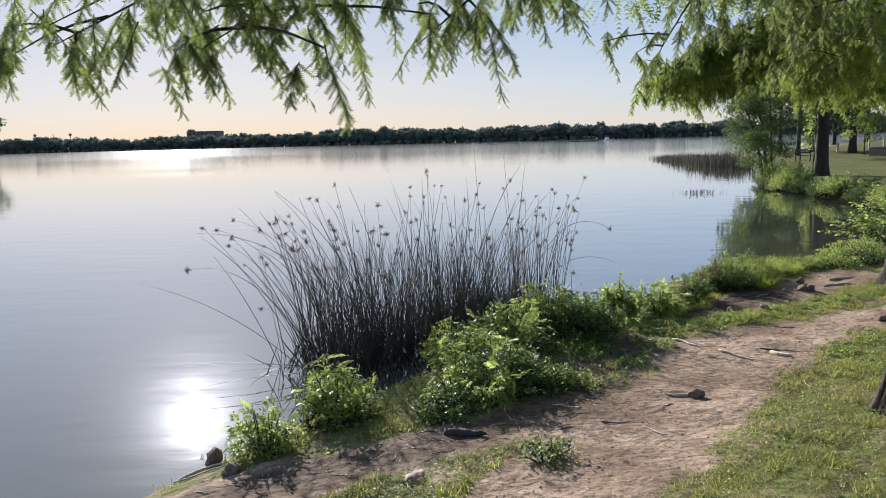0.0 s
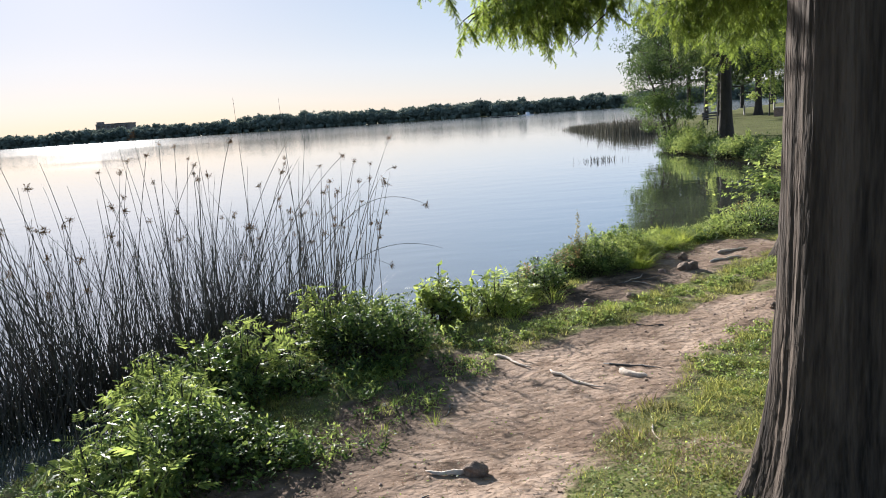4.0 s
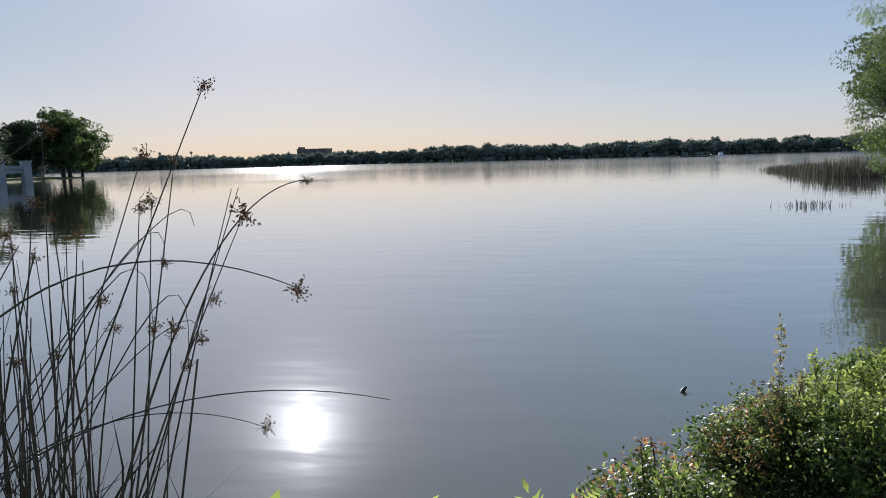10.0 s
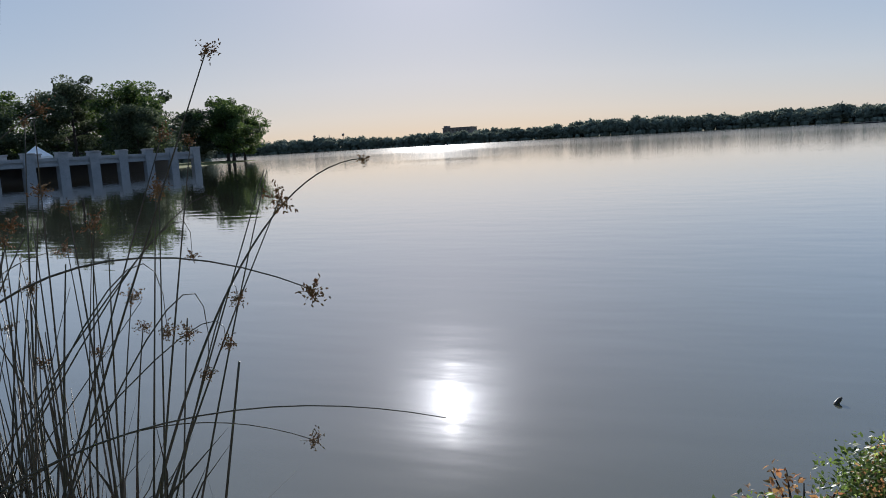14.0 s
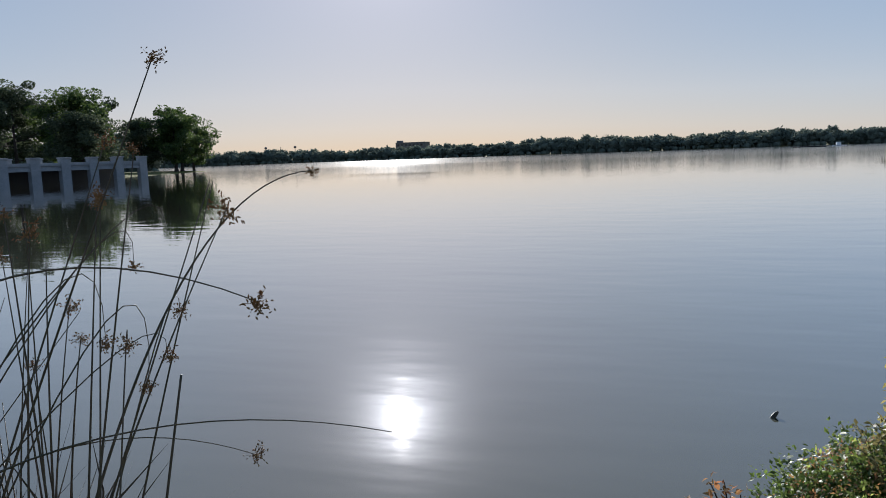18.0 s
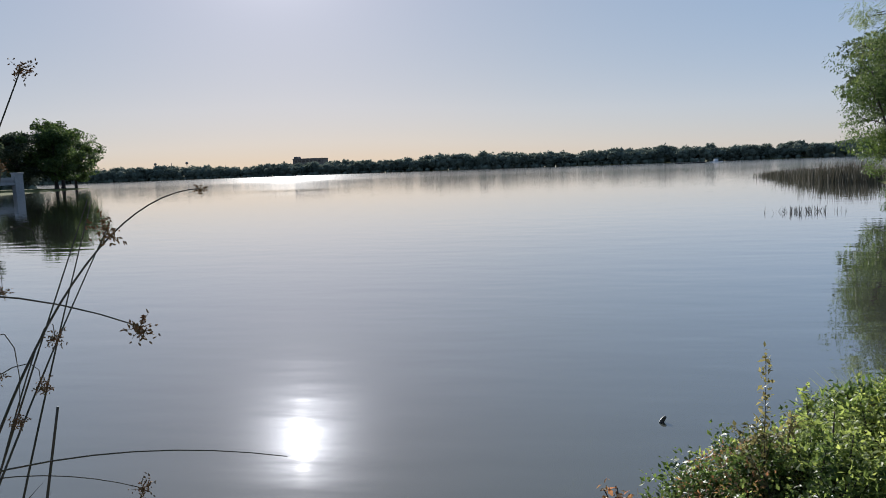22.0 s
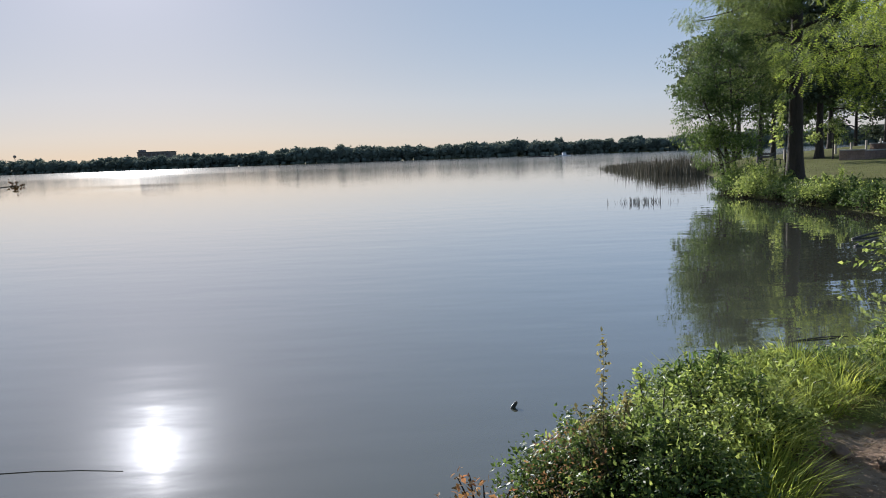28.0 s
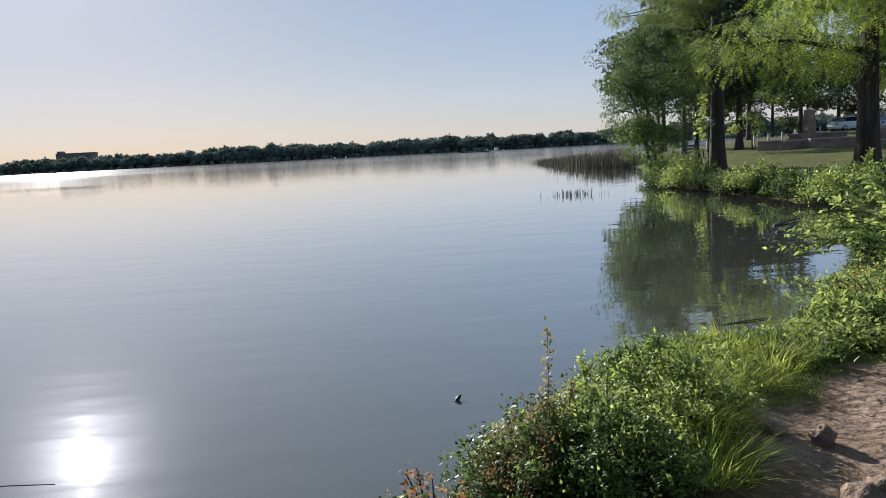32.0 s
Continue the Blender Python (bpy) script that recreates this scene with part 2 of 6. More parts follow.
def ground_material():
    m = bpy.data.materials.new("bank_ground")
    m.use_nodes = True
    n, l = m.node_tree.nodes, m.node_tree.links
    b = n["Principled BSDF"]
    b.inputs["Roughness"].default_value = 0.95
    b.inputs["Specular IOR Level"].default_value = 0.04
    co = n.new("ShaderNodeTexCoord")

    def nz(scale, detail=5):
        t = n.new("ShaderNodeTexNoise")
        t.inputs["Scale"].default_value, t.inputs["Detail"].default_value = scale, detail
        l.new(co.outputs["Object"], t.inputs["Vector"])
        return t.outputs["Fac"]

    def blend(fac, a, c, lo=0.4, hi=0.6):
        r = n.new("ShaderNodeMapRange")
        r.inputs["From Min"].default_value, r.inputs["From Max"].default_value = lo, hi
        l.new(fac, r.inputs["Value"])
        x = n.new("ShaderNodeMix")
        x.data_type = "RGBA"
        l.new(r.outputs[0], x.inputs[0])
        for i, v in ((6, a), (7, c)):
            if isinstance(v, tuple):
                x.inputs[i].default_value = (*v, 1)
            else:
                l.new(v, x.inputs[i])
        return x.outputs[2]
    soil = blend(nz(1.3), (0.19, 0.132, 0.095), (0.35, 0.255, 0.187), 0.38, 0.62)
    soil = blend(nz(4.5, 8), (0.16, 0.108, 0.075), soil, 0.34, 0.5)
    soil = blend(nz(24, 8), (0.13, 0.088, 0.06), soil, 0.3, 0.46)
    soil = blend(nz(70, 2), soil, (0.44, 0.34, 0.26), 0.64, 0.72)
    # Soil colour is darkened where the shade of the shrubs should fall.
    shrub_shade = n.new("ShaderNodeAttribute")
    shrub_shade.attribute_name = "shrub_shade"
    shade_soil = blend(nz(9, 8), (0.055, 0.04, 0.03), (0.12, 0.085, 0.062))
    soil = blend(shrub_shade.outputs["Fac"], soil, shade_soil, 0.1, 0.9)
    turf = blend(nz(0.5), (0.08, 0.092, 0.03), (0.125, 0.135, 0.045))
    turf = blend(nz(9), (0.11, 0.1, 0.045), turf, 0.36, 0.6)
    bare = n.new("ShaderNodeAttribute")
    bare.attribute_name = "bare"
    s = n.new("ShaderNodeMath")
    s.operation = "MULTIPLY_ADD"
    s.inputs[1].default_value = 0.5
    l.new(nz(5), s.inputs[0])
    l.new(bare.outputs["Fac"], s.inputs[2])
    l.new(blend(s.outputs[0], turf, soil, 0.6, 0.85), b.inputs["Base Color"])
    bp = n.new("ShaderNodeBump")
    bp.inputs["Strength"].default_value, bp.inputs["Distance"].default_value = 1.0, 0.035
    l.new(nz(13, 12), bp.inputs["Height"])
    l.new(bp.outputs[0], b.inputs["Normal"])
    return m


def water_material():
    m = bpy.data.materials.new("lake_water")
    m.use_nodes = True
    n, l = m.node_tree.nodes, m.node_tree.links
    b = n["Principled BSDF"]
    b.inputs["Base Color"].default_value = (0.07, 0.072, 0.055, 1)
    b.inputs["IOR"].default_value = 1.5
    b.inputs["Coat Weight"].default_value, b.inputs["Coat IOR"].default_value = 1.0, 1.5
    co = n.new("ShaderNodeTexCoord")
    sep = n.new("ShaderNodeSeparateXYZ")
    l.new(co.outputs["Object"], sep.inputs[0])
    # wind-ruffled water on the open lake
    wob = n.new("ShaderNodeTexNoise")
    wob.inputs["Scale"].default_value = 0.012
    mpw = n.new("ShaderNodeMapping")
    mpw.inputs["Scale"].default_value = (0.35, 2.2, 1)
    l.new(co.outputs["Object"], mpw.inputs["Vector"])
    l.new(mpw.outputs[0], wob.inputs["Vector"])
    am = n.new("ShaderNodeMath")
    am.operation = "MULTIPLY_ADD"
    am.inputs[1].default_value = 120
    l.new(wob.outputs["Fac"], am.inputs[0])
    l.new(sep.outputs["Y"], am.inputs[2])
    far = n.new("ShaderNodeMapRange")
    far.inputs["From Min"].default_value, far.inputs["From Max"].default_value = 205, 235
    l.new(am.outputs[0], far.inputs["Value"])
    mid = n.new("ShaderNodeMapRange")
    mid.inputs["From Min"].default_value, mid.inputs["From Max"].default_value = 105, 150
    mid.inputs["To Min"].default_value, mid.inputs["To Max"].default_value = 0.015, 0.07
    l.new(am.outputs[0], mid.inputs["Value"])
    rough = n.new("ShaderNodeMath")
    rough.operation = "MULTIPLY_ADD"
    rough.inputs[1].default_value = 0.02
    l.new(far.outputs[0], rough.inputs[0])
    l.new(mid.outputs[0], rough.inputs[2])
    l.new(rough.outputs[0], b.inputs["Roughness"])
    l.new(rough.outputs[0], b.inputs["Coat Roughness"])
    heights = []
    for sc, st, amp in ((0.5, (1, 2.6, 1), 1.0), (1.05, (1, 3.0, 1), 0.42), (4.0, (1, 2.6, 1), 0.05), (15.0, (1, 2.0, 1), 0.012)):
        mp = n.new("ShaderNodeMapping")
        mp.inputs["Scale"].default_value = st
        mp.inputs["Rotation"].default_value = (0, 0, radians(12))
        l.new(co.outputs["Object"], mp.inputs["Vector"])
        t = n.new("ShaderNodeTexNoise")
        t.inputs["Scale"].default_value, t.inputs["Detail"].default_value = sc, 1.5
        l.new(mp.outputs[0], t.inputs["Vector"])
        k = n.new("ShaderNodeMath")
        k.operation = "MULTIPLY"
        k.inputs[1].default_value = amp
        l.new(t.outputs["Fac"], k.inputs[0])
        heights.append(k.outputs[0])
    tot = heights[0]
    for h in heights[1:]:
        a = n.new("ShaderNodeMath")
        l.new(tot, a.inputs[0])
        l.new(h, a.inputs[1])
        tot = a.outputs[0]
    bp = n.new("ShaderNodeBump")
    bp.inputs["Strength"].default_value, bp.inputs["Distance"].default_value = 1.0, 0.0050
    l.new(tot, bp.inputs["Height"])
    l.new(bp.outputs[0], b.inputs["Normal"])
    l.new(bp.outputs[0], b.inputs["Coat Normal"])
    return m


M_GROUND, M_WATER = ground_material(), water_material()


# ---- mesh helpers ----
def mesh_arrays(name, verts, faces):
    """A mesh from an array of places and one of equal-sided faces (or a list of faces)."""
    me = bpy.data.meshes.new(name)
    if isinstance(faces, list):
        me.from_pydata([tuple(v) for v in verts], [], faces)
        return me
    verts, faces = np.asarray(verts, np.float32), np.asarray(faces, np.int32)
    me.vertices.add(len(verts))
    me.vertices.foreach_set("co", verts.ravel())
    k = faces.shape[1]
    me.loops.add(faces.size)
    me.loops.foreach_set("vertex_index", faces.ravel())
    me.polygons.add(len(faces))
    me.polygons.foreach_set("loop_start", np.arange(0, faces.size, k, dtype=np.int32))
    me.update(calc_edges=True)
    return me


def part(name, me, material, parent=None, label="", smooth=True):
    if material:
        me.materials.append(material)
    if smooth:
        me.polygons.foreach_set("use_smooth", [True] * len(me.polygons))
    ob = new(name, me)
    if parent:
        ob.parent = parent
    if label:
        tagged(ob, label)
    return ob


def thing(name, place, label, category, group="", kind=""):
    ob = new(name)
    ob.location = place
    ob.empty_display_size = 0.1
    return tagged(ob, label, category, group, kind)


def tube(points, radii, sides=8, lumps=0.0, seed=0, squash=None):
    """Verts and faces of a tapered tube along points."""
    P = np.asarray(points, float)
    T = np.gradient(P, axis=0)
    T /= np.linalg.norm(T, axis=1)[:, None] + 1e-9
    ref = np.array([0, 0, 1.0]) if abs(T[:, 2]).mean() < 0.8 else np.array([1.0, 0, 0])
    A = np.cross(T, ref)
    A /= np.linalg.norm(A, axis=1)[:, None] + 1e-9
    B = np.cross(T, A)
    ang = np.linspace(0, 2 * math.pi, sides, endpoint=False)
    R = np.asarray(radii, float)[:, None] * np.ones(sides)
    if lumps:
        g = np.random.default_rng(seed)
        prof = sum(g.uniform(0.3, 1) * np.cos(k * ang + g.uniform(0, 6.28)) / k ** 0.5 for k in ((2, 3, 5, 7, 11) if sides < 30 else (2, 3, 5, 7, 11, 15, 19, 23)))
        R = R * (1 + lumps * prof[None, :] + lumps * 0.3 * g.normal(size=R.shape))
    V = P[:, None, :] + R[:, :, None] * (np.cos(ang)[None, :, None] * A[:, None, :] + np.sin(ang)[None, :, None] * B[:, None, :])
    n = len(P)
    i, j = np.meshgrid(np.arange(n - 1), np.arange(sides), indexing="ij")
    k = (j + 1) % sides
    F = np.stack([i * sides + j, i * sides + k, (i + 1) * sides + k, (i + 1) * sides + j], -1).reshape(-1, 4)
    V = V.reshape(-1, 3)
    faces = [tuple(f) for f in F.tolist()] + [tuple(range((n - 1) * sides, n * sides)), tuple(range(sides - 1, -1, -1))]
    return V, faces


def tube_part(name, points, radii, material, parent=None, sides=8, lumps=0.0, seed=0, label=""):
    v, f = tube(points, radii, sides, lumps, seed)
    return part(name, mesh_arrays(name, v, f), material, parent, label)


def arc(a, b, sag, n=8):
    """Points from a to b on a curve that hangs (sag > 0) or rises."""
    a, b = np.asarray(a, float), np.asarray(b, float)
    t = np.linspace(0, 1, n)[:, None]
    p = a + (b - a) * t
    p[:, 2] -= sag * 4 * (t * (1 - t))[:, 0]
    return p


LEAF = (np.array([(0, 0, 0), (-0.27, 0.4, 0.07), (0, 0.45, 0), (0.27, 0.4, 0.07), (0, 1, -0.06)]), np.array([(0, 2, 1), (0, 3, 2), (1, 2, 4), (2, 3, 4)]))
NARROW = (np.array([(0, 0, 0), (-0.1, 0.4, 0.03), (0.1, 0.4, 0.03), (0, 1, -0.1)]), np.array([(0, 2, 1), (1, 2, 3)]))
BLADE = (np.array([(-0.03, 0, 0), (0.03, 0, 0), (0.022, 0.55, 0.04), (-0.022, 0.55, 0.04), (0, 1, 0.22)]), np.array([(0, 1, 2), (0, 2, 3), (3, 2, 4)]))
CLUMP = (np.array([(0, 0, 0), (-0.5, 0.3, 0.1), (-0.25, 0.8, 0), (0.1, 0.55, 0.1), (0.3, 1, -0.1), (0.55, 0.35, 0.05)]), np.array([(0, 3, 1), (1, 3, 2), (0, 5, 3), (3, 5, 4)]))


def compound(pairs, size):
    """A drooping compound leaf, one long: pointed leaflets in pairs along a stalk."""
    v, f = [(-0.008, 0, 0), (0.008, 0, 0), (0, 1, -0.12)], [(0, 1, 2)]
    for i in range(pairs):
        y = 0.3 + 0.6 * i / pairs
        for s in (-1, 1):
            k = len(v)
            v += [(0, y, -0.06 * y), (s * size * 0.45, y + 0.16 * size, 0.02), (s * size * 0.5, y - 0.12 * size, -0.04), (s * size, y + 0.18, -0.12)]
            f += [(k, k + 2, k + 1), (k + 1, k + 2, k + 3)]
    k = len(v)
    v += [(0, 0.88, -0.1), (-0.1 * size * 2, 1.05, -0.1), (0.1 * size * 2, 1.05, -0.1), (0, 1.3, -0.25)]
    f += [(k, k + 2, k + 1), (k + 1, k + 2, k + 3)]
    return np.array(v), np.array(f)


COMPOUND = compound(4, 0.34)


def feather(pairs, width, taper=0.35):
    """A flat cypress branchlet, one long, with pairs of needle leaves on a stalk."""
    v, f = [], []
    for i in range(pairs):
        y = (i + 0.5) / pairs
        w = width * (1 - taper * y) * (0.75 if i == 0 else 1)
        for s in (-1, 1):
            k = len(v)
            v += [(0, y - 0.05, 0), (0, y + 0.05, 0), (s * w, y + 0.07 + 0.3 * w, 0.02)]
            f.append((k, k + 1, k + 2))
    return np.array(v), np.array(f)


FEATHER, FEATHER_LOW = feather(9, 0.25), feather(4, 0.24)


def norm(a):
    return a / (np.linalg.norm(a, axis=1)[:, None] + 1e-9)


def scatter(P, D, N, S, template):
    """Copies of a template: place P, long axis D, face normal about N, size S."""
    tv, tf = template
    D = norm(D)
    X = norm(np.cross(D, N))
    Z = np.cross(X, D)
    V = P[:, None, :] + S[:, None, None] * (tv[None, :, 0, None] * X[:, None, :] + tv[None, :, 1, None] * D[:, None, :] + tv[None, :, 2, None] * Z[:, None, :])
    F = tf[None] + (np.arange(len(P)) * len(tv))[:, None, None]
    return V.reshape(-1, 3), F.reshape(-1, tf.shape[1])


def leaf_part(name, P, D, N, S, template, material, parent=None, label=""):
    if parent is not None:
        P = P - np.array(parent.location)
    v, f = scatter(P, D, N, S, template)
    return part(name, mesh_arrays(name, v, f), material, parent, label, smooth=False)


# ---- the lake and its banks ----
NEAR_SHORE = [(-60, -25), (-14, -6), (-5, 1.5), (-2.6, 4.6), (-1.5, 6.3), (-0.4, 7.7), (0.7, 9.0), (1.6, 10.0), (2.45, 10.25), (2.85, 10.35), (3.4, 10.95), (4.1, 11.75),
                 (4.85, 12.6), (5.7, 13.45), (6.9, 13.8), (7.7, 14.6), (9.3, 16.2), (12.8, 19.8), (14.3, 23.2), (14.3, 26.5), (14.7, 30.5), (14.9, 33.5), (16.3, 37.5)]
FAR_SHORE = [(18.5, 43), (21.5, 52), (25, 66), (34, 80), (60, 96), (120, 120), (260, 200), (420, 400), (300, 470), (200, 500), (90, 540), (0, 560), (-100, 590), (-200, 610), (-330, 620),
                 (-470, 590), (-600, 480), (-420, 300), (-210, 215), (-126, 187), (-108, 176), (-100, 163), (-91, 140), (-82, 116), (-78, 110), (-88, 104), (-84, 40), (-70, -20)]
LAKE = np.array(NEAR_SHORE + FAR_SHORE)


def shore_distance(x, y):
    """Metres from the water's edge, minus in the lake."""
    x, y = np.asarray(x, float), np.asarray(y, float)
    d = np.full(x.shape, 1e9)
    inside = np.zeros(x.shape, bool)
    for (ax, ay), (bx, by) in zip(LAKE, np.roll(LAKE, -1, 0)):
        ex, ey = bx - ax, by - ay
        t = np.clip(((x - ax) * ex + (y - ay) * ey) / (ex * ex + ey * ey), 0, 1)
        d = np.minimum(d, np.hypot(x - ax - t * ex, y - ay - t * ey))
        with np.errstate(divide="ignore", invalid="ignore"):
            cross = ((ay > y) != (by > y)) & (x < ex * (y - ay) / (ey if ey else 1e-9) + ax)
        inside ^= cross
    return np.where(inside, -d, d)


def wave(x, y, s):
    """A smooth unevenness, about -1 to 1."""
    return (np.sin(x * s + 1.3 * np.sin(y * s * 0.7 + 1)) + np.sin(y * s * 1.2 + 1.7 * np.sin(x * s * 0.8 + 2)) + 0.6 * np.sin((x + y) * s * 2.3) + 0.5 * np.sin((x - y) * s * 3.1 + 0.6)) / 3.1


def gz(x, y):
    x, y = np.asarray(x, float), np.asarray(y, float)
    s = shore_distance(x, y)
    p = np.maximum(s, 0)
    near = np.clip((30 - np.hypot(x - 3, y - 6)) / 20, 0, 1)
    z = 0.15 * (1 - np.exp(-p / 0.22)) + 0.26 * (1 - np.exp(-np.maximum(p - 2.0, 0) / 5)) + 0.05 * np.maximum(p - 60, 0) ** 0.8
    z += np.clip(7.4 - y, 0, 10) * 0.075 * (1 - np.exp(-p / 1.1)) * near
    z += (0.024 * wave(x, y, 2.1) + 0.014 * wave(x, y, 7.3) + 0.009 * wave(x + 0.3 * y, y, 17.0)) * (1 - np.exp(-p / 0.3)) * near
    z += 1.15 * np.exp(-((x - 58) ** 2 + (y - 80) ** 2) / (2 * 13.0 ** 2))
    return np.where(s > 0, z, -0.02 - 0.9 * (1 - np.exp(np.minimum(s, 0) / 1.5)))


PATH = np.array([(-2.5, -3.0), (-0.6, 1.0), (0.75, 4.2), (1.75, 6.2), (2.75, 7.6), (3.7, 8.25), (4.9, 8.9), (6.2, 9.2), (8.5, 9.6), (14, 11.5)])
PATH_W = np.array([0.7, 0.7, 0.55, 0.78, 0.85, 0.62, 0.55, 0.6, 0.6, 0.6])
MUD = np.array([(3.1, 9.75), (4.0, 10.15), (5.0, 11.0), (6.0, 11.75), (6.7, 12.1)])


BANK = np.array([(-1.5, 4.6), (-0.2, 5.25), (0.75, 5.9), (1.35, 6.75), (1.75, 7.6), (2.3, 8.35)])
BANK_W = np.array([0.45, 0.36, 0.46, 0.44, 0.36, 0.24])


def painted_shade(x, y):
    """Up to 1 where mud and bank soil are painted dark for the bushes' shade."""
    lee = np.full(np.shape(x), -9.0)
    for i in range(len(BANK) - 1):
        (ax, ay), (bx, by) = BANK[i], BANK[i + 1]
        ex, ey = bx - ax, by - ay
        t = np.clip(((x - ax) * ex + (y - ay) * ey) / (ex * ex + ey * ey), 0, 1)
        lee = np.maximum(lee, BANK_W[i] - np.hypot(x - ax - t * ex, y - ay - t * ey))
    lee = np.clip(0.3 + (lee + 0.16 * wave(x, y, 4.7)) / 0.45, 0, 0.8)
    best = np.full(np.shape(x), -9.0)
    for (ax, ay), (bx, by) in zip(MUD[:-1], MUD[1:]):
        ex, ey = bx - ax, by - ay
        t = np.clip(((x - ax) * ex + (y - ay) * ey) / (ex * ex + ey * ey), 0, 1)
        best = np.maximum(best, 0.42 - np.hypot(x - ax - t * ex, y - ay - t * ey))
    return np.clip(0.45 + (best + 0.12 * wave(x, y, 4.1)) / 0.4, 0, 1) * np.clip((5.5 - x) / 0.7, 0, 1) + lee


def bareness(x, y):
    """How bare of grass the ground is: 1 on the trodden path and the muddy strip behind the bushes."""
    best = np.full(np.shape(x), -9.0)
    for line, width in ((PATH, PATH_W), (MUD, np.array([0.3, 0.36, 0.42, 0.5, 0.45])), (BANK, BANK_W)):
        for i in range(len(line) - 1):
            (ax, ay), (bx, by) = line[i], line[i + 1]
            ex, ey = bx - ax, by - ay
            t = np.clip(((x - ax) * ex + (y - ay) * ey) / (ex * ex + ey * ey), 0, 1)
            d = np.hypot(x - ax - t * ex, y - ay - t * ey)
            w = width[i] + (width[i + 1] - width[i]) * t
            best = np.maximum(best, w - d)
    best = best + 0.16 * wave(x, y, 3.7) + 0.1 * wave(x, y, 9.0)
    return np.clip(0.5 + best / 0.3, 0, 1)


def spaced(lo, hi, fine_lo, fine_hi, step, grow=1.16):
    """Grid lines that are fine between two marks and widen outward."""
    mid = list(np.arange(fine_lo, fine_hi + step / 2, step))
    up, s = [], step
    while (up[-1] if up else mid[-1]) < hi:
        s *= grow
        up.append((up[-1] if up else mid[-1]) + s)
    down, s = [], step
    while (down[-1] if down else mid[0]) > lo:
        s *= grow
        down.append((down[-1] if down else mid[0]) - s)
    return np.array(down[::-1] + mid + up)


def build_ground():
    gx, gy = spaced(-3000, 3000, -3.2, 9.5, 0.075, 1.07), spaced(-2500, 3000, 1.5, 15.5, 0.075, 1.07)
    X, Y = np.meshgrid(gx, gy, indexing="ij")
    Z = gz(X, Y)
    n, m = X.shape
    i, j = np.meshgrid(np.arange(n - 1), np.arange(m - 1), indexing="ij")
    F = np.stack([i * m + j, (i + 1) * m + j, (i + 1) * m + j + 1, i * m + j + 1], -1).reshape(-1, 4)
    me = mesh_arrays("ground", np.stack([X, Y, Z], -1).reshape(-1, 3), F)
    at = me.attributes.new("bare", "FLOAT", "POINT")
    thin = 0.5 * np.clip((9 - np.hypot(X - 3.5, Y - 7.5)) / 3, 0, 1) * np.clip(0.75 + 0.5 * wave(X, Y, 4.3), 0, 1)
    at.data.foreach_set("value", np.maximum(bareness(X, Y), thin).ravel().astype(np.float32))
    at = me.attributes.new("shrub_shade", "FLOAT", "POINT")
    at.data.foreach_set("value", painted_shade(X, Y).ravel().astype(np.float32))
    tagged(part("ground", me, M_GROUND), "grassy lake bank with a trodden bare soil path", "ground", kind="structure")


def build_water():
    v = [(-3000, -2500, 0), (3000, -2500, 0), (3000, 3000, 0), (-3000, 3000, 0)]
    tagged(part("water", mesh_arrays("water", v, [(0, 1, 2, 3)]), M_WATER, smooth=False), "calm murky grey-green lake water reflecting the sky", "lake", kind="structure")


build_ground()
build_water()


# ---- trees ----
def fluted_trunk(root, P, h, R, bark, sides, seed):
    """A cypress trunk: buttress lobes at the foot that fade upward, and fibrous ridges all over."""
    g = np.random.default_rng(seed)
    hh = np.concatenate([np.linspace(0, 2.8, 50), np.linspace(3.0, h[-1], 16)])
    ang = np.linspace(0, 2 * math.pi, sides, endpoint=False)
    A, H = np.meshgrid(ang, hh)
    lobes = sum(g.uniform(0.5, 1) * np.cos(k * A + g.uniform(0, 6.28) + 0.25 * np.sin(H * 1.1 + k)) for k in (3, 5, 7, 9)) / 2.2
    lobes *= 0.045 + 0.13 * np.exp(-H / 0.55)
    ridges = sum(g.uniform(0.5, 1) * np.cos(k * A + g.uniform(0, 6.28) + 1.6 * np.sin(H * g.uniform(0.8, 2.2) + k)) for k in (13, 19, 27, 37, 47)) / 3
    rad = np.interp(hh, h, R)[:, None] * (1 + lobes + 0.022 * ridges + 0.006 * g.normal(size=A.shape))
    cx, cy = np.interp(hh, h, P[:, 0])[:, None], np.interp(hh, h, P[:, 1])[:, None]
    V = np.stack([cx + rad * np.cos(A), cy + rad * np.sin(A), H], -1).reshape(-1, 3)
    n = len(hh)
    i, j = np.meshgrid(np.arange(n - 1), np.arange(sides), indexing="ij")
    k = (j + 1) % sides
    F = np.stack([i * sides + j, i * sides + k, (i + 1) * sides + k, (i + 1) * sides + j], -1).reshape(-1, 4)
    part("trunk", mesh_arrays("trunk", V, F), bark, root)


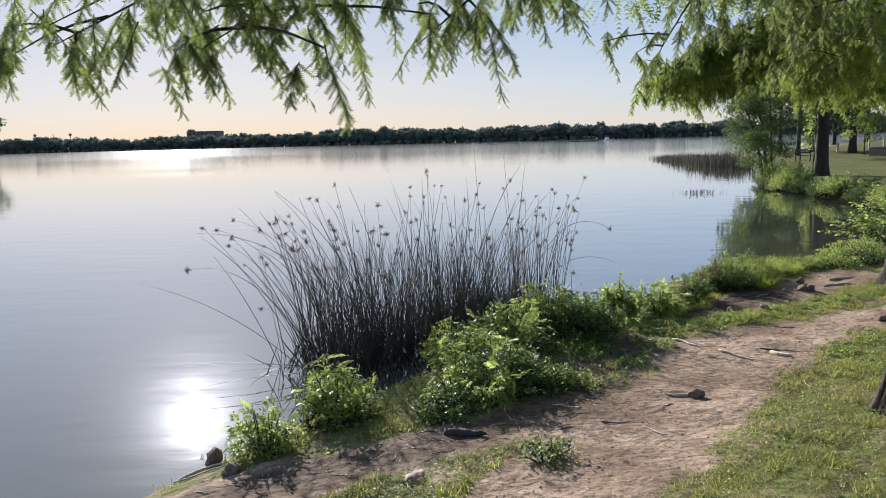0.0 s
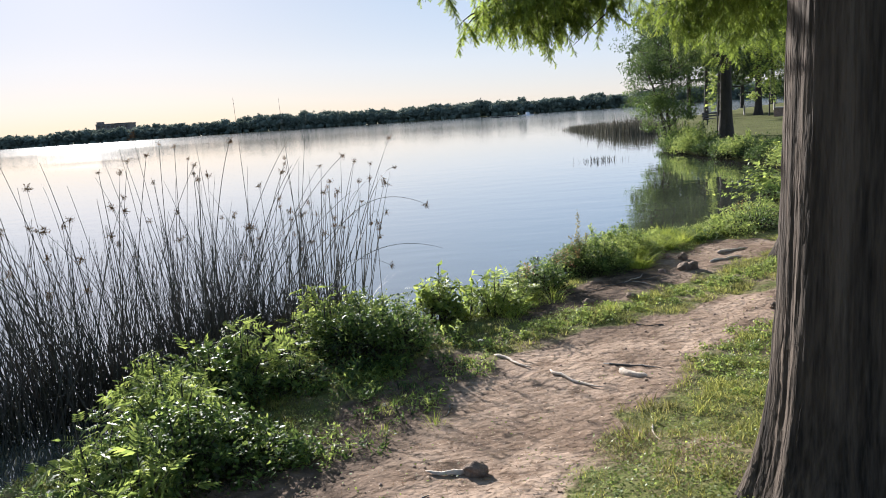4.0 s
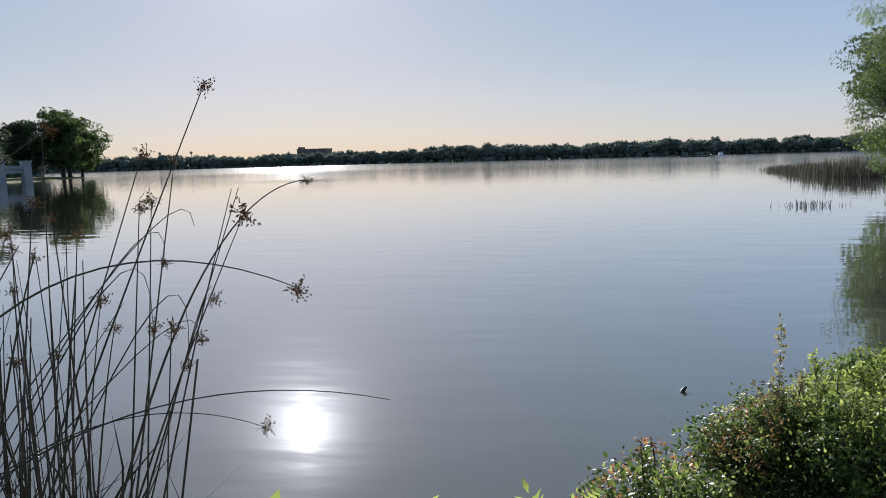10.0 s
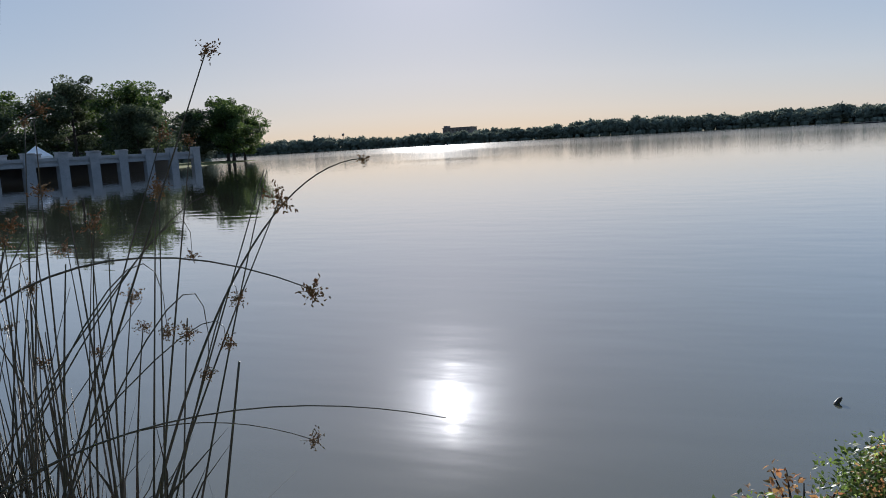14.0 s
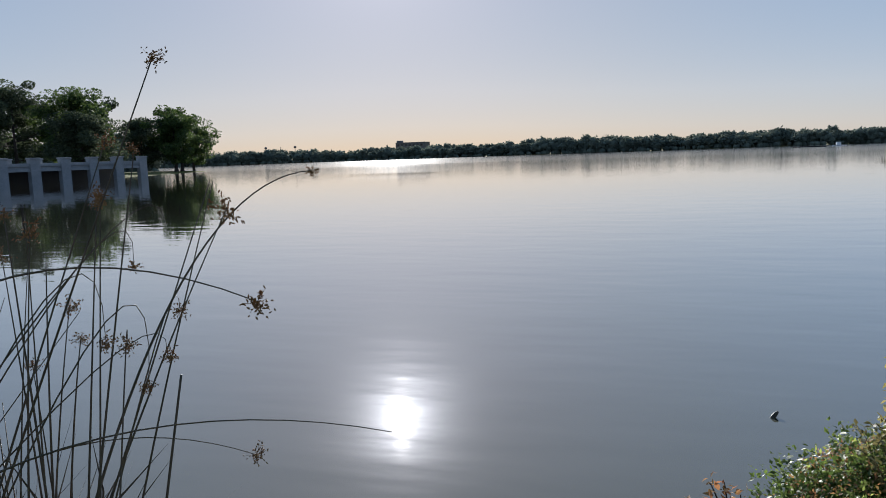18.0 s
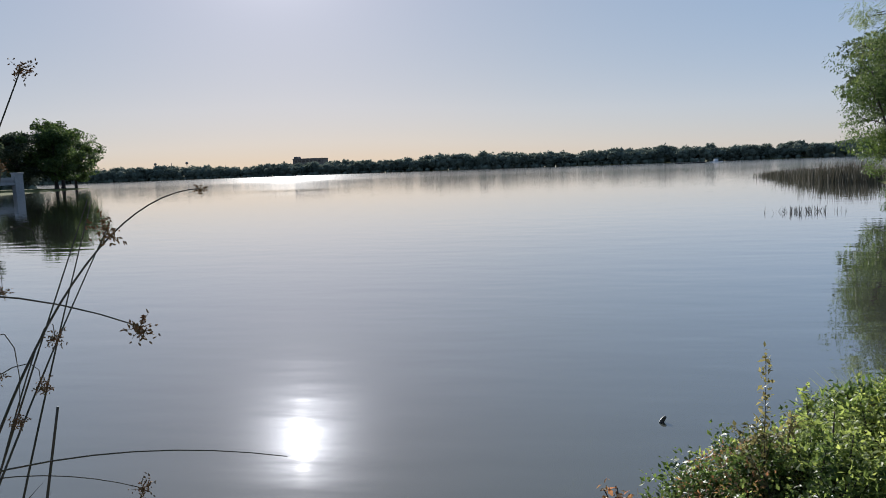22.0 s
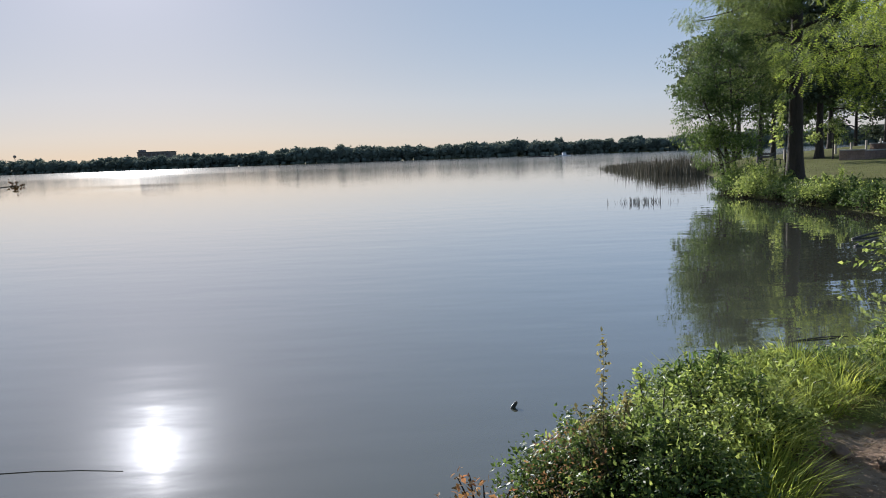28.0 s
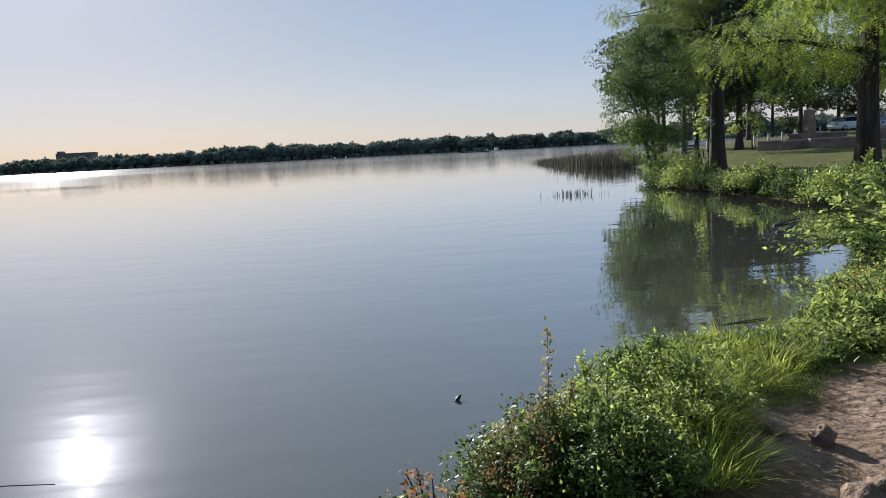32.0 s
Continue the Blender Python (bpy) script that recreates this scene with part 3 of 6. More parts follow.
def tree(place, height, radius, spread, low, label, seed, bark=None, foliage=None, leaves=4000, size=0.09, template=None, cypress=False, limbs=11, clusters=70, lean=(0, 0), puff=0.5, sides=10, flare=1.5, group="", aim=None, name="tree", category="tree"):
    """A trunk with flared foot, limbs, and a crown of many leaves gathered in clumps along the limbs."""
    g = np.random.default_rng(seed)
    bark, foliage, template = bark or M_BARK2, foliage or M_LEAF, template or LEAF
    x, y = place
    z = float(gz(x, y)) - 0.06
    root = thing(name, (x, y, z), label, category, group)
    top = height * 0.93
    h = np.concatenate([[0, 0.06, 0.15, 0.3, 0.55, 0.95], np.linspace(1.5, top, 12)])
    t = h / top
    P = np.stack([lean[0] * t ** 1.4 + 0.02 * height * 0.3 * np.sin(t * 5 + seed) * t, lean[1] * t ** 1.4 + 0.02 * height * 0.3 * np.cos(t * 4 + seed) * t, h], 1)
    R = radius * (1 - 0.86 * t) + radius * (flare - 1) * np.exp(-h / (0.9 * radius + 0.12))
    if sides < 60:
        tube_part("trunk", P, R, bark, root, sides, 0.05, seed)
    else:
        fluted_trunk(root, P, h, R, bark, sides, seed)
    centres = []
    for k in range(limbs):
        f = low + (0.97 - low) * (k + g.uniform(0, 0.6)) / limbs
        base = np.array([np.interp(f * top, h, P[:, i]) for i in range(3)])
        az = k * 2.4 + g.uniform(-0.5, 0.5)
        if aim and k % 2 == 0:
            az = aim[(k // 2) % len(aim)] + g.uniform(-0.25, 0.25)
        u = (f - low) / (1 - low)
        prof = (1 - 0.72 * u ** 1.3) if cypress else (0.55 + 0.75 * math.sin(math.pi * min(1, u * 0.8 + 0.25)) - 0.25 * u)
        L = spread * prof * g.uniform(0.8, 1.1)
        rise = g.uniform(-0.12, 0.06) * L if cypress else L * (0.2 + 0.75 * u) * g.uniform(0.7, 1.1)
        tip = base + np.array([math.cos(az) * L, math.sin(az) * L, rise])
        pts = arc(base, tip, (-0.1 if cypress else 0.06) * L, 7)
        pts[1:-1] += g.normal(size=(5, 3)) * 0.02 * L
        r0 = radius * (0.34 - 0.2 * u)
        tube_part("limb", pts, np.linspace(r0, max(0.008, r0 * 0.12), 7), bark, root, 6, 0.03, seed + k)
        m = max(3, int(clusters / limbs))
        for q in range(m):
            s = 0.25 + 0.8 * (q + g.uniform()) / m
            c = base + (tip - base) * s
            side = g.normal(size=3) * puff * (0.35 + 0.5 * s) * np.array([1, 1, 0.55])
            c = c + side
            centres.append(c)
            if q % 2 == 0:
                a = base + (tip - base) * max(0.1, s - 0.15)
                tube_part("twig", arc(a, c, 0.0, 4), np.linspace(max(0.012, r0 * 0.25), 0.005, 4), bark, root, 4, 0, 0)
    C = np.array(centres)
    w = g.uniform(0.5, 1.6, len(C))
    pick = g.choice(len(C), leaves, p=w / w.sum())
    off = g.normal(size=(leaves, 3))
    off *= (puff * 0.62 * g.uniform(0.55, 1.3, len(C)))[pick][:, None] / np.maximum(1, np.linalg.norm(off, axis=1)[:, None] / 1.5)
    Q = C[pick] + off * np.array([1, 1, 0.62])
    if cypress:
        D = off * np.array([1, 1, 0.25]) + np.array([0, 0, -0.62]) * puff + g.normal(size=(leaves, 3)) * 0.12
    else:
        D = off + np.array([0, 0, -0.25]) * puff + g.normal(size=(leaves, 3)) * 0.35
    N = g.normal(size=(leaves, 3)) * 0.6 + np.array([0, 0, 1.0])
    S = size * g.uniform(0.6, 1.35, leaves)
    v, f = scatter(Q, D, N, S, template)
    part("crown", mesh_arrays("crown", v, f), foliage, root, smooth=False)
    return root


def shrub(place, r, h, label, seed, foliage=None, n=900, size=0.07, template=None, tips=None, stems=14, upright=0.1, name="shrub", category="shrub", lift=0.0, group="", hole=0.35):
    """Leafy stems that fan out from one foot, leaves thick on the outside."""
    g = np.random.default_rng(seed)
    x, y = place
    root = thing(name, (x, y, max(float(gz(x, y)) - 0.03, -0.03)), label, category, group)
    lines = []
    for k in range(stems):
        az, q = k * 2.4 + g.uniform(-0.4, 0.4), math.sqrt((k + 0.5) / stems)
        tip = np.array([math.cos(az) * r * q, math.sin(az) * r * q, h * (1.08 - 0.5 * q * q) * g.uniform(0.7, 1.22) * (1.25 if k % 5 == 2 else 1) + lift])
        pts = arc((0.05 * math.cos(az), 0.05 * math.sin(az), 0), tip, -0.12 * h * q, 6)
        lines.append(pts)
        tube_part("stem", pts, np.linspace(0.012, 0.003, 6) * (0.6 + h * 0.5), M_BARK2, root, 4)
    a = g.uniform(0, 2 * math.pi, n)
    q = np.sqrt(g.uniform(0.02, 1, n))
    topz = h * (0.85 - 0.5 * q ** 2) * (1 + 0.3 * np.sin(a * 3 + seed) + 0.2 * np.sin(a * 7 + 2 * seed))
    zz = topz * (hole * 0.3 + (1 - hole * 0.3) * g.uniform(0, 1, n) ** 0.55)
    Q = np.stack([np.cos(a) * r * q, np.sin(a) * r * q, np.maximum(zz, 0.02) + lift], 1)
    m = max(8, int(26 * r))
    ca, cq = g.uniform(0, 6.28, m), np.sqrt(g.uniform(0.05, 1, m))
    ch = h * (0.9 - 0.5 * cq ** 2) * g.uniform(0.45, 1.1, m)
    CC = np.stack([np.cos(ca) * r * cq, np.sin(ca) * r * cq, ch + lift], 1)
    pick = g.integers(0, m, n)
    inside = g.uniform(size=n) < 0.7
    Q = np.where(inside[:, None], CC[pick] + np.clip(g.normal(size=(n, 3)), -1.5, 1.5) * np.array([0.13 * r + 0.02, 0.13 * r + 0.02, 0.12 * h + 0.02]), Q)
    Q[:, 2] = np.maximum(Q[:, 2], 0.015)
    near = g.uniform(size=n) < (0.35 if n > 700 else 0.6)
    k = g.integers(0, stems, n)
    s = g.uniform(0.35, 1.02, n)
    L = np.array(lines)
    si = np.minimum((s * 5).astype(int), 4)
    on = L[k, si] + (L[k, si + 1] - L[k, si]) * (s * 5 - si)[:, None] + g.normal(size=(n, 3)) * 0.022
    Q = np.where(near[:, None], on, Q)
    D = np.stack([np.cos(a) * q, np.sin(a) * q, upright + g.normal(size=n) * 0.3], 1) + g.normal(size=(n, 3)) * 0.35
    N = g.normal(size=(n, 3)) * 0.5 + np.array([0, 0, 1.0])
    S = size * g.uniform(0.45, 1.5, n)
    v, f = scatter(Q, D, N, S, template or LEAF)
    part("foliage", mesh_arrays("foliage", v, f), foliage or M_LEAF, root, smooth=False)
    # Dark inner leaves put the shade of the shrub's inside into colour.
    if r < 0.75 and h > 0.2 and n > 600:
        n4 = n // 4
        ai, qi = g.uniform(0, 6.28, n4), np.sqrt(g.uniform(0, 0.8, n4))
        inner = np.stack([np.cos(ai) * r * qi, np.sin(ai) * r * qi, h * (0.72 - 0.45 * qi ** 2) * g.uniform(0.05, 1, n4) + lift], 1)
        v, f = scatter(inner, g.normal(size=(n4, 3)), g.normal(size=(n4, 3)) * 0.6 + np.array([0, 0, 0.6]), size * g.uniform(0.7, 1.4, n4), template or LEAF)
        tagged(part("shade_core", mesh_arrays("shade_core", v, f), M_INNER_SHADE, root, "dark leaves that paint shade inside the shrub", smooth=False), kind="stuff")
    # Brighter leaves on tips and top surface paint in the sunlit look.
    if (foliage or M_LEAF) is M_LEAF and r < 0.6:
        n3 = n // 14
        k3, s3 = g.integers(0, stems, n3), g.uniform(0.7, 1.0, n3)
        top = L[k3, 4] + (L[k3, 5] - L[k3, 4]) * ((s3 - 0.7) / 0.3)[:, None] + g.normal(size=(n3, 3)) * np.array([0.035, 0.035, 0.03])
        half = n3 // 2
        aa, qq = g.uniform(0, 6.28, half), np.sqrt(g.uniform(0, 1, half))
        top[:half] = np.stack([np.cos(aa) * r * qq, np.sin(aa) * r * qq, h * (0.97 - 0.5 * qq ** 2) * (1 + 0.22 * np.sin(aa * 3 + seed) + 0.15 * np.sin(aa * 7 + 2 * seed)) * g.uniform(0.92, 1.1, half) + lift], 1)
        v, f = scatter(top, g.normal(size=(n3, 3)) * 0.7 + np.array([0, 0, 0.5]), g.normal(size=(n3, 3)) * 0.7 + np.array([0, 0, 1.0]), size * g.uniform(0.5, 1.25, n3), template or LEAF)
        part("lit_top_leaves", mesh_arrays("lit_top_leaves", v, f), M_LEAF_Y, root, "yellow-green leaves that paint sunlight onto the top", smooth=False)
    if tips:
        n2 = max(16, n // 20)
        a2 = g.uniform(1.9, 4.0, n2)
        q2 = np.sqrt(g.uniform(0.2, 1, n2))
        c = np.stack([np.cos(a2) * r * q2, np.sin(a2) * r * q2, h * (1.05 - 0.5 * q2 ** 2) * g.uniform(0.85, 1.1, n2) + lift], 1)
        v, f = scatter(c, g.normal(size=(n2, 3)) + np.array([0, 0, 0.6]), g.normal(size=(n2, 3)) + np.array([0, 0, 1.0]), size * 0.8 * g.uniform(0.6, 1.2, n2), LEAF)
        part("young_leaves", mesh_arrays("young_leaves", v, f), tips, root, "red-brown young leaves", smooth=False)
    return root


def tuft(place, r, h, label, seed, n=160, foliage=None, width=0.55, name="grass_tuft", group="bank grass tufts"):
    """A clump of arching grass blades."""
    g = np.random.default_rng(seed)
    x, y = place
    root = thing(name, (x, y, max(float(gz(x, y)) - 0.02, -0.02)), label, "grass", group)
    a, q = g.uniform(0, 6.28, n), np.sqrt(g.uniform(0, 1, n))
    P = np.stack([np.cos(a) * r * q * 0.6, np.sin(a) * r * q * 0.6, np.zeros(n)], 1)
    D = np.stack([np.cos(a) * q * 0.7, np.sin(a) * q * 0.7, np.ones(n)], 1) + g.normal(size=(n, 3)) * 0.22
    N = np.stack([-np.cos(a), -np.sin(a), 0.4 * np.ones(n)], 1) + g.normal(size=(n, 3)) * 0.2
    tv, tf = BLADE
    tv = np.stack([tv[:, 0] * width, tv[:, 1] * 0.9, -tv[:, 2] * 1.6], 1)
    v, f = scatter(P, D, N, h * g.uniform(0.5, 1.2, n), (tv, tf))
    part("foliage", mesh_arrays("foliage", v, f), foliage or M_TUFT, root, smooth=False)
    return root


# ---- the two bald cypresses by the path ----
def hanging_sprays(root, anchors, g, label, per=33, droop=0.36, detail=FEATHER, size=0.108, spread=0.16, needles=None):
    """Cypress shoots that hang from a branch: a thin stalk each, feathered with needle leaves."""
    base = np.array(root.location)
    P, D, N, S = [], [], [], []
    V, F, o = [], [], 0
    for a in anchors:
        a = np.asarray(a, float)
        L = droop * g.uniform(0.6, 1.25)
        tip = a + np.array([g.normal() * spread, g.normal() * spread, -L])
        pts = arc(a, tip, -0.02, 5) + g.normal(size=(5, 3)) * 0.006
        v, f = tube(pts - base, np.linspace(0.005, 0.0018, 5), 3)
        V.append(v)
        F += [tuple(i + o for i in q) for q in f]
        o += len(v)
        t = np.linspace(0.05, 1, per)
        p = np.stack([np.interp(t, np.linspace(0, 1, 5), pts[:, i]) for i in range(3)], 1)
        az = np.arange(per) * 2.5 + g.uniform(0, 6)
        d = np.stack([np.cos(az) * 0.75, np.sin(az) * 0.75, -0.75 - 0.35 * t], 1) + g.normal(size=(per, 3)) * 0.15
        P.append(p), D.append(d), N.append(g.normal(size=(per, 3)) * 0.5 + np.array([0, 0, 0.8])), S.append(size * (1.15 - 0.5 * t) * g.uniform(0.8, 1.2, per))
    tagged(part("shoot_mass", mesh_arrays("shoot_mass", np.concatenate(V), F), M_BARK, root), kind="stuff")
    P, D, N, S = (np.concatenate(q) for q in (P, D, N, S))
    tagged(leaf_part("needles", P, D, N, S, detail, needles or M_CYPRESS, root, label), kind="stuff")


def branch_line(root, a, b, sag, r, bark):
    pts = arc(a, b, sag, 9) - np.array(root.location)
    tube_part("limb", pts, np.linspace(r, 0.003, 9), bark, root, 7, 0.03, 3)


def near_cypress(place, height, radius, label, seed, boughs, group, sides=160, flare=1.5, needles=None):
    g = np.random.default_rng(seed)
    root = tree(place, height, radius, 4.2, 0.42, label, seed, bark=M_BARK, foliage=M_CYPRESS, leaves=30000, size=0.24, template=FEATHER_LOW, cypress=True, limbs=14, clusters=130, puff=0.8, sides=sides, flare=flare, group=group, name="bald_cypress")
    z0 = root.location.z
    anchors = []
    for a_h, tip, sag, count, width, drop in boughs:
        a = np.array([place[0], place[1], z0 + a_h])
        tip = np.array(tip, float)
        branch_line(root, a, tip, sag, 0.06, M_BARK)
        line = arc(a, tip, sag, 30)
        for _ in range(count):
            t = g.uniform(0.3, 1.0) ** 0.8
            p = line[int(t * 29)]
            side = g.normal(size=3) * np.array([width, width, drop]) * (0.45 + 0.4 * t)
            q = p + side
            anchors.append(q)
            if g.uniform() < 0.25:
                tube_part("twig", arc(p, q, -0.04, 4) - np.array(root.location), np.linspace(0.012, 0.005, 4), M_BARK, root, 4)
    hanging_sprays(root, anchors, g, "feathery green needle leaves on hanging shoots", needles=needles or M_CYPRESS)
    return root


near_cypress((3.66, 5.35), 13.0, 0.262, "large bald cypress with furrowed fibrous bark beside the path", 11,
             [(4.9, (-0.2, 5.2, 3.18), -0.3, 95, 0.42, 0.12), (4.7, (-1.4, 4.5, 3.15), -0.3, 110, 0.5, 0.13), (4.8, (-2.7, 5.2, 3.25), -0.3, 95, 0.5, 0.15), (4.8, (-2.0, 3.9, 3.2), -0.3, 90, 0.5, 0.15),
              (5.2, (2.5, 8.8, 3.45), -0.3, 60, 0.4, 0.2), (5.0, (4.2, 9.2, 3.4), -0.3, 120, 0.55, 0.2), (5.0, (3.4, 7.4, 3.7), -0.2, 60, 0.4, 0.2)], "bald cypresses by the path", flare=1.45, needles=M_CYPRESS_D)
near_cypress((7.1, 11.1), 12.0, 0.26, "bald cypress with a dark fluted trunk on the bank", 23,
             [(4.6, (3.1, 11.4, 3.25), -0.3, 230, 0.3, 0.13), (4.4, (3.9, 12.1, 3.2), -0.3, 230, 0.32, 0.13), (4.2, (4.45, 12.15, 2.95), -0.3, 8, 0.03, 0.03), (4.4, (6.9, 14.3, 3.4), -0.25, 300, 0.42, 0.16),
              (4.4, (8.4, 15.2, 3.3), -0.25, 300, 0.6, 0.18), (4.5, (5.4, 9.2, 3.5), -0.2, 90, 0.6, 0.2)], "bald cypresses by the path", flare=1.7, sides=120)


# ---- bulrushes at the water's edge ----
def head_mesh(seed):
    """A drooping cluster of small brown spikelets on thin stalks, one size."""
    g = np.random.default_rng(seed)
    V, F, o = [], [], 0
    for k in range(20):
        d = g.normal(size=3)
        d[2] -= 0.35
        d = d / np.linalg.norm(d) * g.uniform(0.35, 1.0)
        v, f = tube(arc((0, 0, 0), d * 0.045, 0.004, 3), (0.0009, 0.0008, 0.0006), 3)
        V.append(v)
        F += [tuple(i + o for i in q) for q in f]
        o += len(v)
        for j in range(4):
            c = d * (0.026 + 0.009 * j) + g.normal(size=3) * 0.005
            ax = norm(g.normal(size=(1, 3)) + d * 0.8)[0] * g.uniform(0.0042, 0.0062)
            v, f = tube([c - ax, c - ax * 0.2, c + ax], (0.0012, 0.0026, 0.0008), 4)
            V.append(v)
            F += [tuple(i + o for i in q) for q in f]
            o += len(v)
    return mesh_arrays("seed_head", np.concatenate(V), F)


HEADS = [head_mesh(s) for s in (1, 2, 3, 4)]
for h in HEADS:
    h.materials.append(M_HEAD)


def bulrush(root, a, b, bow, r, g, head=True, scale=1.0, cut=False, knee=0.45, mid=None):
    """One round stem from its foot a to its tip b; bow lifts its middle."""
    base = np.array(root.location)
    a, b = np.asarray(a, float), np.asarray(b, float)
    m = 24 if bow > 0.5 else 12
    t = np.linspace(0, 1, m)[:, None]
    up = np.array([0, 0, 1.0])
    ctrl = a + (b - a) * knee + up * bow
    if mid:
        ctrl = 2 * np.array(mid) - (a + b) / 2
    p = (1 - t) ** 2 * a + 2 * t * (1 - t) * ctrl + t ** 2 * b
    rad = np.linspace(r, r * (0.75 if cut else 0.3), m)
    ob = tube_part("stem", p - base, rad, M_REED, root, 5)
    if head:
        d = new("seed_head", HEADS[int(g.integers(0, 4))])
        d.parent = ob
        d.location = p[-1] - base
        d.rotation_euler = (g.uniform(-0.5, 0.5), g.uniform(-0.5, 0.5), g.uniform(0, 6.28))
        s = scale * g.uniform(0.75, 1.2)
        d.scale = (s, s, s)
    return ob


def bulrush_bed():
    g = np.random.default_rng(5)
    root = thing("bulrush_clump", (0.1, 9.3, 0.0), "dense clump of tall dry bulrushes with brown seed heads", "bulrushes")
    # single stems on the open side of the clump: foot, tip, bow, thickness, seed head
    for a, b, bow, r, head, sc in (((1.12, 10.0, 0.0), (1.95, 10.24, 2.0), 0.04, 0.0062, True, 1.1), ((1.35, 10.25, 0.0), (2.01, 11.12, 1.64), 0.9, 0.0068, True, 1.0), ((1.45, 10.1, 0.0), (1.88, 10.68, 1.52), 0.12, 0.0058, True, 1.2), ((0.9, 9.4, 0.0), (2.28, 10.17, 1.29), 1.46, 0.006, True, 1.15), ((0.9, 9.3, 0.0), (2.47, 10.69, 0.72), 1.06, 0.0055, False, 1), ((0.7, 9.6, 0.0), (1.88, 10.76, 0.56), 0.84, 0.005, True, 0.9), ((1.52, 10.55, 0.0), (1.61, 10.71, 0.88), 0.0, 0.0062, False, 1), ((1.48, 10.4, 0.0), (1.82, 10.7, 1.62), 0.1, 0.0055, False, 1)):
        bulrush(root, a, b, bow, r, g, head, sc, cut=not head and bow < 0.05, knee=0.3 if bow > 1 else 0.45)
    for a, b, bow, r, head, sc in (((1.62, 10.15, 0.0), (1.72, 10.24, 1.6), 0.0, 0.0052, True, 1.0), ((1.5, 10.2, 0.0), (1.74, 10.39, 1.74), 0.05, 0.006, True, 0.9), ((0.55, 9.8, 0.0), (0.42, 10.3, 2.5), 0.06, 0.0055, False, 1), ((1.0, 10.0, 0.0), (0.84, 10.55, 2.48), 0.06, 0.0055, False, 1), ((0.85, 9.9, 0.0), (1.13, 10.26, 2.29), 0.06, 0.0055, False, 1), ((-1.2, 8.2, 0.0), (-2.6, 8.31, 1.62), 0.7, 0.0055, True, 1), ((-1.1, 8.5, 0.0), (-2.82, 9.77, 1.58), 0.8, 0.0055, True, 1), ((-1.2, 8.5, 0.0), (-2.99, 10.06, 1.2), 0.9, 0.0055, True, 1)):
        bulrush(root, a, b, bow, r, g, head, sc, cut=not head and bow < 0.05, knee=0.3 if bow > 1 else 0.45)
    for a, b, bow, r, head, sc in (((-1.0, 8.4, 0.0), (-2.33, 9.15, 1.51), 0.7, 0.0055, True, 1), ((-1.4, 8.0, 0.0), (-3.0, 8.4, 1.15), 0.85, 0.0055, True, 1), ((-1.0, 8.6, 0.0), (-2.2, 9.4, 1.75), 0.3, 0.0055, False, 1), ((-1.3, 8.2, 0.0), (-2.0, 8.6, 1.65), 0.2, 0.0055, True, 1), ((-1.2, 7.9, 0.05), (-2.7, 7.6, 0.25), 0.1, 0.005, False, 1), ((-1.1, 7.8, 0.05), (-2.5, 7.3, 0.12), 0.12, 0.005, False, 1), ((-1.3, 8.0, 0.04), (-2.9, 7.8, 0.2), 0.1, 0.005, False, 1), ((-1.1, 7.9, 0.04), (-2.2, 7.2, 0.3), 0.1, 0.005, False, 1)):
        bulrush(root, a, b, bow, r, g, head, sc, cut=not head and bow < 0.05, knee=0.3 if bow > 1 else 0.45)
    for a, b, r, head in (((1.51, 10.06, 0), (1.94, 10.5, 1.63), 0.0055, False), ((1.53, 10.18, 0), (1.6, 10.36, 1.57), 0.0058, True), ((1.17, 9.94, 0), (1.57, 10.46, 1.77), 0.006, True), ((1.04, 9.42, 0), (1.54, 10.3, 1.21), 0.0045, False)):
        bulrush(root, a, b, 0.03, r, g, head)
    for a, m, b, head in (((1.55, 10.1, 0), (1.79, 10.32, 1.06), (1.87, 10.38, 1.21), True), ((1.75, 10.05, 0), (1.75, 10.23, 0.98), (1.77, 10.24, 1.13), True), ((1.2, 9.8, 0), (1.67, 10.22, 1.16), (1.78, 10.31, 0.97), True),
                          ((0.9, 9.5, 0), (1.55, 10.24, 0.97), (1.77, 10.43, 1.04), True), ((0.8, 9.6, 0), (1.48, 10.32, 1.31), (1.73, 10.53, 1.48), False), ((0.9, 9.7, 0), (1.44, 10.34, 1.28), (1.61, 10.5, 1.34), True), ((1.1, 9.6, 0), (1.55, 10.1, 1.24), (1.69, 10.24, 1.13), True)):
        bulrush(root, a, b, 0, 0.0038, g, head, 0.75, mid=m)
    # the thicket
    axis = np.array([(-1.55, 8.05), (-0.7, 8.75), (0.2, 9.55), (0.9, 10.0), (1.25, 10.25)])
    for k in range(300):
        u = g.uniform(0, 1) ** 1.2 * 3.999
        i = int(u)
        c = axis[i] + (axis[i + 1] - axis[i]) * (u - i)
        if u > 2.3 and k % 3 == 0:
            continue
        foot = c + np.array([0.62, -0.78]) * g.normal() * 0.26 + g.normal(size=2) * 0.1
        H = g.uniform(1.15, 2.1) * (0.92 + 0.14 * math.sin(u * 0.8)) * (0.92 if u < 0.5 else 1)
        out = (foot - np.array([0.0, 9.25])) * 0.15 + g.normal(size=2) * 0.22
        if u > 2.2:
            H = min(H, 1.86) * g.uniform(0.72, 1)
        if u > 2.9:
            out = g.normal(size=2) * 0.1
        elif g.uniform() < 0.13:
            out *= 2.6
            H *= 0.85
        out[0] = min(out[0], (1.6 - foot[0]) / H)
        tip = (foot[0] + out[0] * H, foot[1] + out[1] * H, H)
        zz = max(float(gz(*foot)) - 0.03, -0.15)
